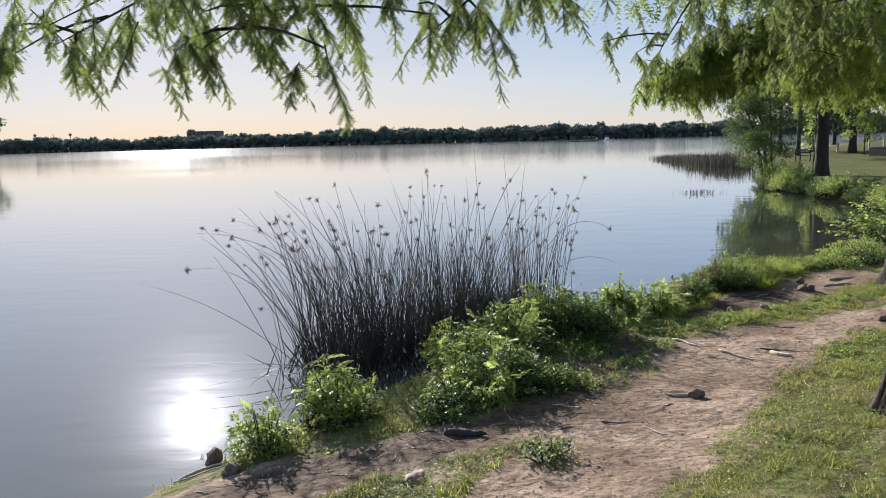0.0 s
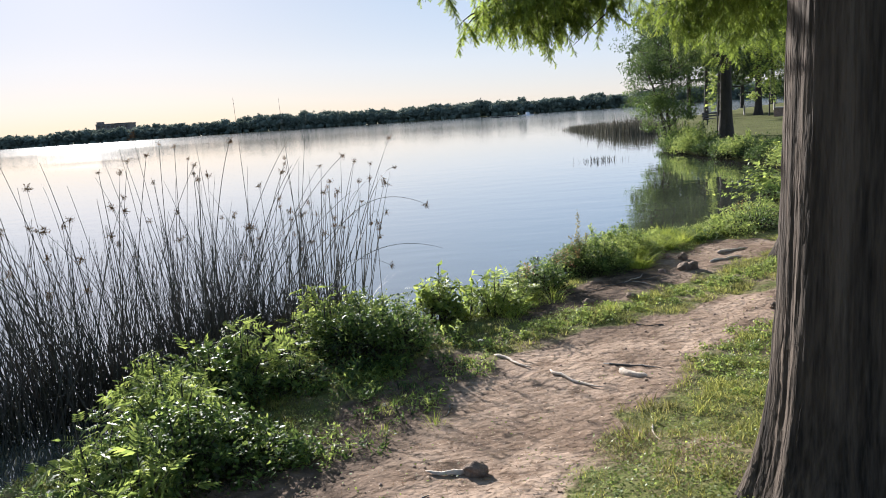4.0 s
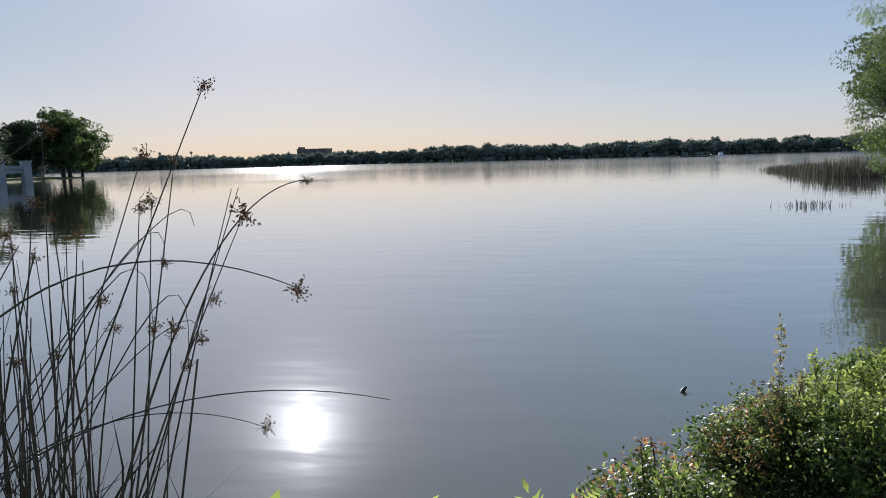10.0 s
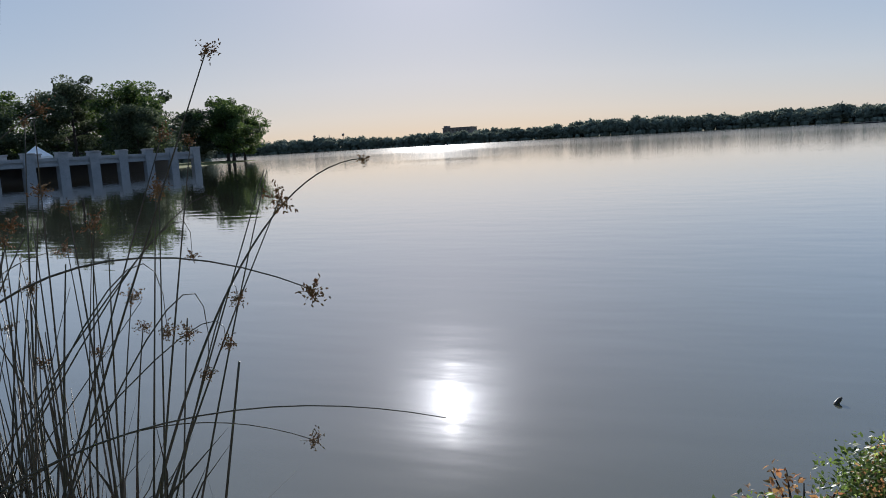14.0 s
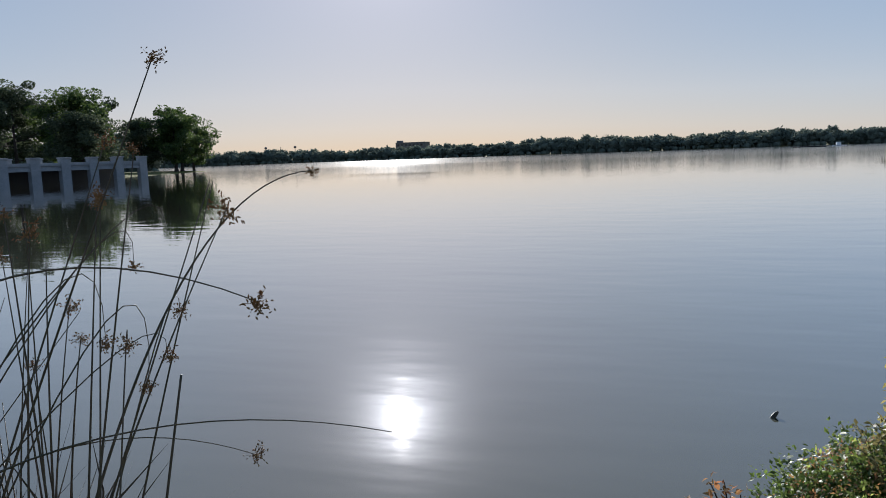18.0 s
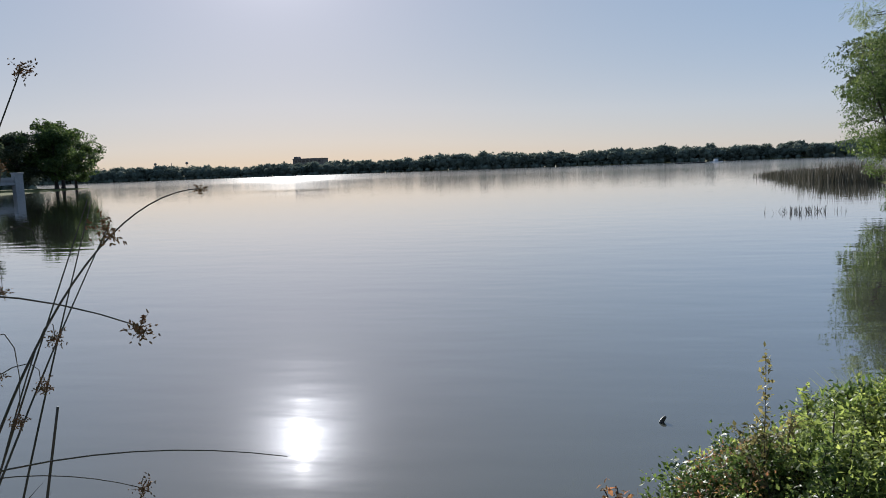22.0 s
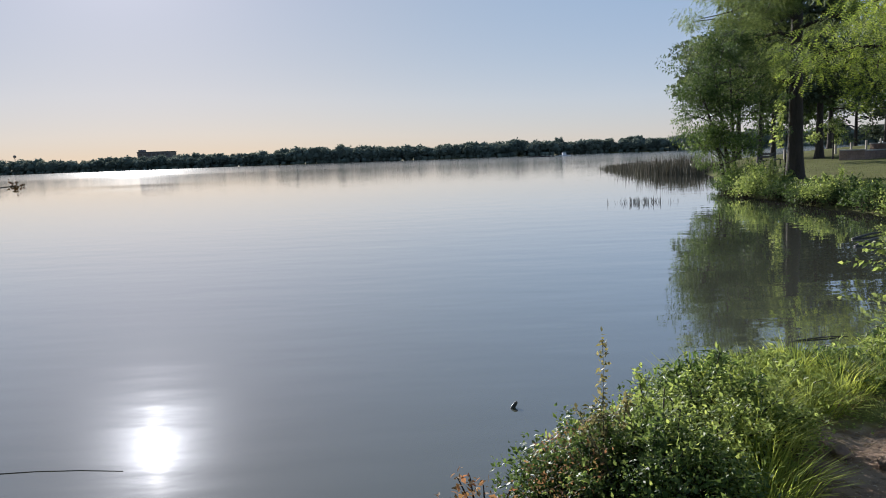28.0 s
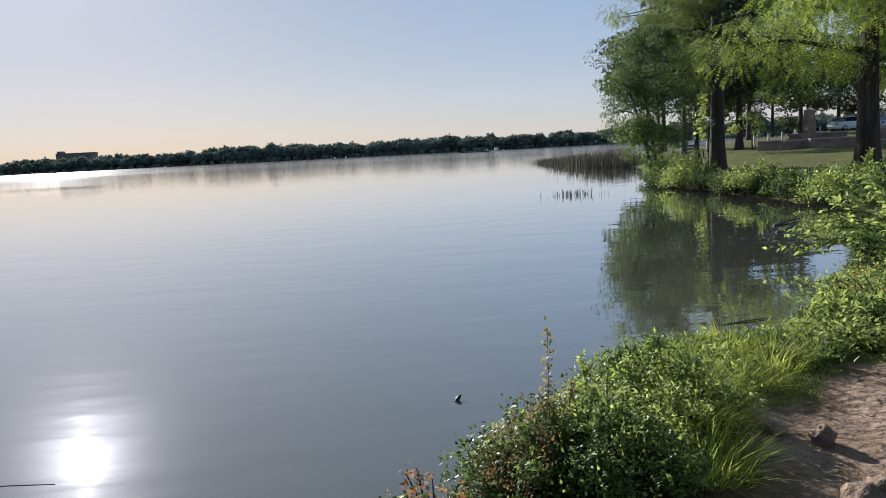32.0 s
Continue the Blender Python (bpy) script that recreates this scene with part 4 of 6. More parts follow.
        bulrush(root, (*foot, zz), tip, 0.12 * H + 0.5 * float(np.hypot(*out)) * H * g.uniform(0.2, 0.9), g.uniform(0.0042, 0.0072), g, g.uniform() < 0.5, g.uniform(0.6, 1.0))
    # thin young stems, too many to tell apart
    V, F, o = [], [], 0
    for k in range(1050):
        u = g.uniform(0, 3.999) if k % 6 == 0 else g.uniform(0, 2.5)
        i = int(u)
        foot = axis[i] + (axis[i + 1] - axis[i]) * (u - i) + np.array([0.62, -0.78]) * g.normal() * 0.27
        H = g.uniform(0.3, 1.45)
        out = g.normal(size=2) * 0.2 * (0.5 if u > 2.9 else 1)
        v, f = tube(arc((*foot, -0.05), (foot[0] + out[0] * H, foot[1] + out[1] * H, H), -0.05, 4) - np.array(root.location), np.linspace(0.0042, 0.0015, 4), 3)
        V.append(v)
        F += [tuple(q + o for q in w) for w in f]
        o += len(v)
    tagged(part("thin_growth", mesh_arrays("thin_growth", np.concatenate(V), F), M_REED, root), kind="stuff")
    # broken leaves and litter at the foot
    n = 900
    u = g.uniform(0, 3.999, n)
    i = u.astype(int)
    c = axis[i] + (axis[i + 1] - axis[i]) * (u - i)[:, None] + g.normal(size=(n, 2)) * 0.24
    P = np.stack([c[:, 0], c[:, 1], np.abs(g.normal(size=n)) * 0.05], 1)
    D = g.normal(size=(n, 3)) * np.array([0.5, 0.5, 0.25]) + np.array([0, 0, 0.75])
    leaf_part("old_leaves", P, D, g.normal(size=(n, 3)), g.uniform(0.25, 0.75, n), (BLADE[0] * np.array([0.45, 1, 1]), BLADE[1]), M_REED, root, "broken brown leaves at the foot")


bulrush_bed()

# ---- shrubs and tall grass along the water ----
SH = "leafy green shrub on the lake bank"
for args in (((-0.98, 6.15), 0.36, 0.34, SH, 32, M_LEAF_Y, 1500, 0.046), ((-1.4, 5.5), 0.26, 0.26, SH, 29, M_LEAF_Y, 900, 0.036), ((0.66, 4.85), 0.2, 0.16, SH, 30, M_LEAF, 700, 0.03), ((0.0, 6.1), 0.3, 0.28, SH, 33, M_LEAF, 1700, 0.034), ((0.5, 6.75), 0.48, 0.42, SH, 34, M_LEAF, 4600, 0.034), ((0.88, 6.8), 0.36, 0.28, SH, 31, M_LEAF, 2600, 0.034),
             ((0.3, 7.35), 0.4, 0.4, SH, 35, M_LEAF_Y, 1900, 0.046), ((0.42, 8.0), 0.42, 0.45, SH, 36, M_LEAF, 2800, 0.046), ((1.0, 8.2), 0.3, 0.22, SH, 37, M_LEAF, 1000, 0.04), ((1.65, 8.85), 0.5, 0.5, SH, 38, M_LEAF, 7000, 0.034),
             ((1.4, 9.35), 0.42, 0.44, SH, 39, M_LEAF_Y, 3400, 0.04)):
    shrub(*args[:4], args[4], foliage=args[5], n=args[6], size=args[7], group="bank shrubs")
RW = "tall leafy weed with drooping sunlit compound leaves"
for k, (x, y, r, h, n) in enumerate(((0.2, 7.5, 0.4, 0.5, 220), (0.6, 8.15, 0.4, 0.56, 220), (0.35, 6.3, 0.3, 0.36, 130), (1.2, 9.1, 0.38, 0.56, 200), (0.35, 7.2, 0.35, 0.55, 170), (-1.0, 6.25, 0.3, 0.56, 190), (-0.02, 8.02, 0.3, 0.52, 170), (-1.45, 5.45, 0.22, 0.42, 110), (0.05, 6.6, 0.3, 0.45, 120), (1.8, 9.6, 0.28, 0.36, 130), (2.88, 9.85, 0.26, 0.4, 230), (3.15, 10.2, 0.25, 0.34, 150))):
    shrub((x, y), r, h, RW, 400 + k, M_LEAF_Y, n, 0.13, COMPOUND, stems=9, group="tall bank weeds", name="ragweed", category="weed", upright=-0.15)
shrub((2.3, 9.85), 0.27, 0.46, "shrub with sunlit yellow-green leaves at the waterline", 40, M_LEAF_Y, 1500, 0.052, group="bank shrubs", stems=12)
shrub((2.62, 10.0), 0.22, 0.36, "slender vine with large pale hanging leaves", 41, M_LEAF_Y, 110, 0.1, name="vine", category="vine", stems=5)
shrub((3.55, 10.6), 0.36, 0.38, "low shrub with red-brown young leaves", 43, M_LEAF, 4200, 0.028, tips=M_LEAF_R, group="bank shrubs")
shrub((3.72, 11.5), 0.3, 0.22, "low trailing shrub with orange young leaves over the water", 44, M_LEAF_R, 420, 0.034, group="bank shrubs")
shrub((4.38, 11.4), 0.5, 0.36, "dense dark-leaved shrub with bronze shoot tips", 45, M_LEAF, 17000, 0.023, tips=M_LEAF_R, group="bank shrubs", stems=16)
shrub((4.95, 11.95), 0.48, 0.37, "dense bank shrub mixed with grass", 46, M_LEAF_Y, 11000, 0.023, group="bank shrubs")
LANCE = (LEAF[0] * np.array([0.6, 1, 1.6]), LEAF[1])
for k, (x, y, r, h, n, sz) in enumerate(((5.05, 12.35, 0.4, 0.38, 2200, 0.048), (5.6, 12.7, 0.42, 0.21, 2200, 0.042), (5.75, 13.0, 0.4, 0.18, 1800, 0.042), (6.3, 13.05, 0.42, 0.15, 2000, 0.042), (6.8, 13.2, 0.4, 0.15, 1700, 0.042), (7.35, 13.65, 0.4, 0.24, 1000, 0.07), (6.45, 12.85, 0.35, 0.12, 700, 0.05))):
    shrub((x, y), r, h, "leafy green bank herb with pointed leaves", 500 + k, M_LEAF_Y if k % 3 else M_LEAF, n, sz, LANCE, stems=10, group="bank herbs", name="herb", category="herb", upright=0.35)
for k, (x, y, r, h, n) in enumerate(((5.25, 12.4, 0.4, 0.34, 800), (5.5, 12.45, 0.32, 0.3, 450), (5.08, 11.8, 0.2, 0.34, 520), (5.26, 12.02, 0.18, 0.32, 420), (5.75, 12.5, 0.34, 0.28, 420), (6.1, 12.75, 0.34, 0.26, 420), (6.5, 12.95, 0.3, 0.22, 320), (6.0, 13.1, 0.3, 0.3, 320), (5.6, 12.95, 0.3, 0.32, 320), (5.3, 12.95, 0.35, 0.36, 500), (3.3, 10.0, 0.2, 0.2, 160), (3.05, 9.65, 0.2, 0.2, 150), (4.95, 11.4, 0.3, 0.3, 420), (3.55, 10.05, 0.16, 0.24, 60), (4.0, 9.5, 0.14, 0.2, 50))):
    tuft((x, y), r, h * 0.95, "bright yellow-green tuft of long bank grass", 60 + k, int(n * 1.5), width=0.36)
for k, (x, y, r, h, n, f) in enumerate(((7.0, 13.0, 0.4, 0.26, 600, M_LEAF_Y), (7.6, 13.3, 0.45, 0.34, 700, M_LEAF), (8.2, 14.5, 0.45, 0.32, 700, M_LEAF_Y))):
    shrub((x, y), r, h, "low leafy shrub among grass on the bank", 80 + k, f, n * 2, 0.036, group="bank shrubs")
shrub((7.95, 14.0), 0.42, 0.42, "low shrub with reddish leaves near the water", 86, M_LEAF_Y, 1300, 0.036, tips=M_LEAF_R, group="bank shrubs")


def arching_shrub(place, branches, label, seed, size=0.085, foliage=None, step=0.026, thick=0.014, wild=0.2):
    """Long arching branches with broad leaves in pairs along each and along its side shoots."""
    g = np.random.default_rng(seed)
    z = max(float(gz(*place)) - 0.03, -0.03)
    root = thing("shrub", (*place, z), label, "shrub", "bank shrubs")
    P, D = [], []
    for tip, rise in branches:
        a, b = np.array([g.normal() * 0.06, g.normal() * 0.06, 0]), np.array(tip, float) - np.array([*place, z])
        pts = arc(a, b, -rise, 9)
        tube_part("branch", pts, np.linspace(thick, thick * 0.3, 9), M_BARK2, root, 5)
        lines = [(pts, 0.25)]
        for q in range(7):
            i = int(g.integers(2, 8))
            e = pts[i] + (b - a) * 0.16 + g.normal(size=3) * np.array([wild, wild, wild / 2])
            sp = arc(pts[i], e, -0.03, 5)
            tube_part("shoot", sp, np.linspace(thick * 0.43, 0.0015, 5), M_BARK2, root, 4)
            lines.append((sp, 0.1))
        for line, lo in lines:
            L = np.linalg.norm(np.diff(line, axis=0), axis=1).sum()
            m = max(4, int(L / step))
            s = np.linspace(lo, 1, m)
            p = np.stack([np.interp(s, np.linspace(0, 1, len(line)), line[:, k]) for k in range(3)], 1)
            side = np.where(np.arange(m) % 2, 1.0, -1.0)
            d = line[-1] - line[0]
            d = d / np.linalg.norm(d)
            n = np.cross(d, (0, 0, 1))
            P.append(p + g.normal(size=(m, 3)) * 0.012)
            D.append(d * 0.7 + side[:, None] * n + np.array([0, 0, -0.45]) + g.normal(size=(m, 3)) * 0.35)
    P, D = np.concatenate(P), np.concatenate(D)
    n = len(P)
    v, f = scatter(P, D, g.normal(size=(n, 3)) * 0.5 + np.array([0, 0, 1.0]), size * g.uniform(0.6, 1.25, n), LEAF)
    part("foliage", mesh_arrays("foliage", v, f), foliage or M_LEAF_Y, root, smooth=False)
    return root


arching_shrub((10.1, 15.75), [((9.05, 16.9, 0.15), 0.22), ((9.15, 17.0, 0.36), 0.22), ((9.3, 16.85, 0.52), 0.18), ((9.6, 17.0, 0.72), 0.13), ((10.0, 16.9, 0.85), 0.1), ((9.7, 16.3, 0.8), 0.1), ((10.3, 16.4, 0.92), 0.08), ((9.3, 16.3, 0.36), 0.18), ((9.4, 15.9, 0.5), 0.13), ((9.8, 17.2, 0.3), 0.2), ((10.5, 16.8, 0.8), 0.1), ((9.6, 15.5, 0.56), 0.1), ((10.8, 17.2, 0.6), 0.12)], "tall shrub with broad sunlit leaves leaning over the water", 87, 0.1)
shrub((9.6, 15.7), 0.6, 0.5, "leafy undergrowth below the leaning shrub", 89, M_LEAF, 1600, 0.06, group="bank shrubs", stems=10)
arching_shrub((4.28, 11.45), [((4.23, 11.4, 0.86), 0.03), ((4.36, 11.5, 0.62), 0.02), ((4.12, 11.3, 0.56), 0.02)], "upright leafy shoot with bronze tips above the shrub", 47, 0.028, M_BRONZE, 0.007, 0.003, 0.04)
arching_shrub((4.55, 11.68), [((4.45, 11.6, 0.72), 0.0), ((4.68, 11.7, 0.52), 0.02), ((4.5, 11.6, 0.5), 0.02)], "upright leafy shoot above the shrub", 48, 0.028, M_LEAF_Y, 0.007, 0.003, 0.05)
# No separate plant: bright leaves laid over the shrub to make its top look sunlit.
shrub((4.5, 11.48), 0.46, 0.4, "yellow-green leaf layer added to paint the shrub top sunlit", 49, M_LEAF_Y, 3400, 0.025, group="bank shrubs", stems=12, name="bramble", category="bramble")
arching_shrub((2.25, 9.85), [((2.16, 9.95, 0.52), 0.03), ((2.42, 9.95, 0.6), 0.03), ((2.3, 9.72, 0.54), 0.02), ((2.5, 9.88, 0.46), 0.03)], "slender shrub with pale leaves over the water", 91, 0.05, None, 0.013, 0.005, 0.07)
shrub((11.0, 16.9), 0.9, 0.6, "tall shrub with broad leaves on the bank", 88, M_LEAF_Y, 2400, 0.085, group="bank shrubs", stems=12)
k, gs = 0, np.random.default_rng(44)
for i in range(18, 22):
    (ax, ay), (bx, by) = LAKE[i], LAKE[i + 1]
    m = int(math.hypot(bx - ax, by - ay) / 0.75)
    for q in range(m):
        f = (q + gs.uniform(0, 0.6)) / m
        x, y = ax + (bx - ax) * f + gs.uniform(-0.1, 0.45), ay + (by - ay) * f - gs.uniform(0.0, 0.25)
        big = gs.uniform()
        # Lighter and darker leaf materials alternate to stand in for patchy sunlight.
        shrub((x, y), 0.5 + 0.55 * big, 0.42 + 0.62 * big * (0.75 if y < 26 else 1), "rounded green shrub along the lake shore", 300 + k, M_LEAF_Y if k % 5 == 0 else M_LEAF if k % 2 else M_LEAF_T, int(2200 + 3800 * big), 0.06, group="shore shrubs", stems=9)
        k += 1
for k, (x, y, r, h) in enumerate(((14.4, 22.0, 1.1, 0.5), (15.4, 24.2, 1.2, 0.7), (16.0, 26.8, 1.2, 0.5), (16.6, 30.0, 1.2, 0.5))):
    shrub((x, y), r, h, "rounded green shrub along the lake shore", 90 + k, M_LEAF, 3000, 0.07, group="shore shrubs", stems=7)

# low herbs and grass right at the water's edge
ge = np.random.default_rng(55)
for i in range(8, 17):
    (ax, ay), (bx, by) = LAKE[i], LAKE[i + 1]
    L = math.hypot(bx - ax, by - ay)
    m = max(2, int(L / 0.3))
    for q in range(m):
        f = (q + ge.uniform(0, 0.8)) / m
        nx, ny = (by - ay) / L, -(bx - ax) / L
        o = ge.uniform(0.03, 0.3)
        x, y = ax + (bx - ax) * f + nx * o, ay + (by - ay) * f + ny * o
        if ge.uniform() < 0.25:
            tuft((x, y), 0.2, ge.uniform(0.12, 0.24), "bright yellow-green tuft of long bank grass", 600 + i * 20 + q, 240, width=0.4)
        else:
            shrub((x, y), ge.uniform(0.16, 0.28), ge.uniform(0.09, 0.18), "low leafy herb at the water's edge", 800 + i * 20 + q, M_LEAF_Y if q % 2 else M_LEAF, 500, 0.035, group="waterside herbs", name="herb", category="herb", stems=5)

gw = np.random.default_rng(91)
for k in range(46):
    f = gw.uniform()
    x, y = 0.55 + 1.55 * f + gw.normal() * 0.22, 5.7 + 3.3 * f + gw.normal() * 0.25
    if bareness(x, y) < 0.6 and shore_distance(x, y) > 0.2:
        shrub((x, y), gw.uniform(0.12, 0.26), gw.uniform(0.06, 0.2), "low pointed-leaf weed in the shade of the shrubs", 1000 + k, M_LEAF if k % 3 else M_LEAF_Y, 150, 0.05, LANCE, stems=3, group="low weeds", name="weed", category="weed", upright=0.4)
for k in range(34):
    f = gw.uniform()
    x, y = 1.3 + 1.3 * f + gw.normal() * 0.16, 6.7 + 1.9 * f + gw.normal() * 0.2
    if k % 3:
        shrub((x, y), gw.uniform(0.08, 0.2), gw.uniform(0.04, 0.13), "sparse low weed on the shaded bare bank", 1100 + k, M_LEAF if k % 2 else M_LEAF_Y, 120, 0.034, LANCE, stems=3, group="low weeds", name="weed", category="weed", upright=0.4)
    else:
        tuft((x, y), 0.1, gw.uniform(0.07, 0.14), "thin tuft of grass on the bare bank", 1150 + k, 60, width=0.4)
for k in range(110):
    f, s = gw.uniform(), gw.uniform(-1, 1)
    if k % 2:
        x, y = 2.9 + 3.8 * f + 0.25 * s, 8.95 + 1.9 * f + 0.35 * s
    else:
        x, y = 3.9 + 2.0 * f + 0.5 * s, 6.6 + 1.5 * f - 0.7 * s
    if bareness(x, y) < 0.55 and shore_distance(x, y) > 0.3:
        shrub((x, y), gw.uniform(0.1, 0.2), gw.uniform(0.035, 0.085), "low bright clover patch beside the path", 1200 + k, M_LEAF_Y, 360, 0.017, (LEAF[0] * np.array([1.6, 1, 1]), LEAF[1]), stems=2, group="clover patches", name="clover", category="clover", upright=0.2)

# ---- trees of the park ----
for (x, y, hh, rr, sp, lo, lx, ly, sd, fo) in ((15.4, 35.6, 4.5, 0.10, 1.15, 0.48, -1.25, -0.5, 101, M_LEAF_T), (15.7, 36.0, 5.9, 0.10, 1.6, 0.52, -0.9, -0.3, 102, M_LEAF_T), (16.0, 36.2, 6.1, 0.09, 1.5, 0.54, -0.2, 0.2, 103, M_LEAF_T), (15.7, 35.3, 2.3, 0.06, 1.3, 0.3, -1.3, -0.5, 106, M_LEAF)):
    tree((x, y), hh, rr, sp, lo, "slender leaning locust tree with feathery leaves on the shore", sd, foliage=fo, leaves=8000, size=0.1, template=(NARROW[0] * np.array([1.8, 1, 1]), NARROW[1]), limbs=11, clusters=70, lean=(lx, ly), puff=0.42, group="shore locusts")
tree((19.6, 38.5), 17.0, 0.31, 4.5, 0.24, "tall cypress with a dark trunk wrapped in climbing vines", 104, bark=M_BARK2, foliage=M_CYPRESS_D, leaves=56000, size=0.22, template=FEATHER_LOW, cypress=True, limbs=26, clusters=290, puff=0.65, sides=14, aim=(3.1, 3.9, 2.5), name="bald_cypress")
tree((19.2, 28.8), 15.0, 0.33, 4.6, 0.22, "bald cypress with drooping sunlit feathery boughs", 105, bark=M_BARK, foliage=M_CYPRESS, leaves=30000, size=0.3, template=FEATHER_LOW, cypress=True, limbs=20, clusters=190, puff=1.0, sides=14, flare=1.8, group="park cypresses", name="bald_cypress")
for k, (az, d, hh, rr, sp, lo) in enumerate(((26.0, 62, 12, 0.2, 3.6, 0.34), (26.85, 70, 12, 0.22, 3.8, 0.34), (29.75, 64, 13, 0.32, 4.2, 0.36), (30.4, 88, 13, 0.3, 4.5, 0.32), (33.7, 96, 12, 0.3, 4.6, 0.28), (36.0, 108, 12, 0.3, 5, 0.28), (31.9, 112, 13, 0.3, 5, 0.28),
                                             (28.2, 100, 13, 0.3, 5, 0.28), (38.2, 112, 12, 0.3, 5, 0.28), (39.6, 66, 13, 0.34, 5, 0.34), (24.6, 74, 12, 0.25, 4, 0.32), (41.0, 90, 13, 0.34, 6, 0.3))):
    a = radians(az)
    tree((3.4 + d * math.sin(a), 8.4 + d * math.cos(a)), hh, rr, sp, lo, "tall shady park tree with a dark trunk", 120 + k, foliage=M_LEAF_T if k % 2 else M_LEAF_D, leaves=5200, size=0.34, limbs=10, clusters=60, puff=1.2, group="park trees", template=CLUMP)
tree((34.5, 61.0), 3.2, 0.06, 1.1, 0.4, "young light green sapling near the terrace", 140, foliage=M_LEAF_Y, leaves=900, size=0.16, limbs=6, clusters=24, puff=0.4)


def ivy(place, h, r, seed):
    g = np.random.default_rng(seed)
    z0 = float(gz(*place))
    root = thing("climbing_vine", (place[0], place[1], z0), "leafy vine climbing a tree trunk", "vine")
    n = 420
    a, z = g.uniform(2.1, 3.2, n), h * g.uniform(0.25, 1, n) ** 1.0
    rad = r * (1.15 - 0.3 * z / h) + np.abs(g.normal(size=n)) * 0.22
    Q = np.stack([np.cos(a) * rad, np.sin(a) * rad, z], 1)
    v, f = scatter(Q, np.stack([np.cos(a), np.sin(a), -0.7 + 0 * a], 1) + g.normal(size=(n, 3)) * 0.4, g.normal(size=(n, 3)) + np.array([0, 0, 1.0]), g.uniform(0.1, 0.22, n), LEAF)
    part("foliage", mesh_arrays("foliage", v, f), M_LEAF_Y, root, smooth=False)
    tube_part("stem", [(-r * 1.05, 0, 0), (-r, -0.1, h * 0.4), (-r * 0.85, 0.05, h)], (0.03, 0.02, 0.01), M_BARK2, root, 5)


ivy((19.6, 38.5), 5.5, 0.42, 7)


# ---- reed beds far along the shore ----
def reed_bed():
    g = np.random.default_rng(9)
    root = thing("reed_bed", (19.5, 56, 0), "dense brown-green reed bed standing in the lake", "reeds", kind="stuff")
    n = 6000
    u = g.uniform(0, 1, n) ** 1.35
    c = np.stack([21.6 + 0.6 * u + g.normal(size=n) * 1.0 * (1.1 - 0.6 * u), 55 + 21 * u ** 0.9 + g.normal(size=n) * 1.2, np.zeros(n)], 1)
    D = np.stack([g.normal(size=n) * 0.1, g.normal(size=n) * 0.1, np.ones(n)], 1)
    S = g.uniform(0.5, 1.25, n) * (1.1 - 0.68 * u) * (0.85 + 0.25 * np.sin(u * 23) * np.sin(u * 9 + 1))
    leaf_part("reeds", c, D, g.normal(size=(n, 3)), S, (BLADE[0] * np.array([0.55, 1, 0.6]), BLADE[1]), M_REEDBED, root)
    root = thing("reed_sprouts", (11.3, 31.3, 0), "sparse short reed shoots rising from the water", "reeds", kind="stuff")
    n = 110
    c = np.stack([11.0 + g.normal(size=n) * 0.45, 31.6 + g.normal(size=n) * 0.25, np.zeros(n)], 1)
    leaf_part("reeds", c, np.stack([g.normal(size=n) * 0.25, g.normal(size=n) * 0.25, np.ones(n)], 1), g.normal(size=(n, 3)), g.uniform(0.08, 0.26, n), (BLADE[0] * np.array([1.4, 1, 0.6]), BLADE[1]), M_REED, root)


reed_bed()


# ---- sticks, stones and clods on the ground ----
def stick(name, a, b, r, label, seed, material=None, lift=0.012, bend=0.2, category="stick"):
    g = np.random.default_rng(seed)
    za, zb = float(gz(*a)), float(gz(*b))
    root = thing(name, (a[0], a[1], za), label, category)
    n = 9
    t = np.linspace(0, 1, n)
    w = (g.uniform(-1, 1) * np.sin(t * math.pi) + 0.5 * g.uniform(-1, 1) * np.sin(t * 2 * math.pi) + 0.15 * g.normal(size=n)) * bend * 0.5
    w -= t * w[-1]
    d = np.array([b[0] - a[0], b[1] - a[1]])
    side = np.array([-d[1], d[0]])
    x, y = d[0] * t + side[0] * w, d[1] * t + side[1] * w
    z = gz(x + a[0], y + a[1]) - za + lift
    tube_part("shaft", np.stack([x, y, z], 1), r * (1 - 0.5 * t) * np.minimum(1, 0.45 + 6 * t) * np.minimum(1, 0.3 + 5 * (1 - t)) * g.uniform(0.8, 1.2, n), material or M_WOOD, root, 7, 0.05, seed)
    return root


stick("driftwood", (2.64, 8.46), (2.87, 8.01), 0.015, "pale dry driftwood stick on the path", 1)
stick("driftwood", (2.99, 7.9), (3.25, 7.39), 0.014, "pale dry driftwood stick on the path", 2)
stick("driftwood", (3.5, 7.76), (3.6, 7.48), 0.032, "short pale bleached piece of wood", 3)
stick("stick", (3.42, 7.95), (3.78, 7.62), 0.009, "thin dark stick on the path", 4, M_DARKWOOD)
stick("driftwood", (6.2, 11.75), (6.7, 11.9), 0.021, "pale weathered exposed root", 5)
stick("driftwood", (5.86, 11.28), (6.4, 11.45), 0.022, "pale weathered exposed root", 6)
stick("stick", (4.72, 10.36), (4.62, 10.62), 0.005, "thin pale forked twig on bare mud", 17, M_WOOD)
stick("stick", (4.0, 10.3), (5.0, 10.75), 0.0055, "thin dark broken twig on bare mud", 7, M_DARKWOOD)
stick("stick", (4.5, 10.55), (4.85, 10.9), 0.005, "thin broken twig on bare mud", 8)
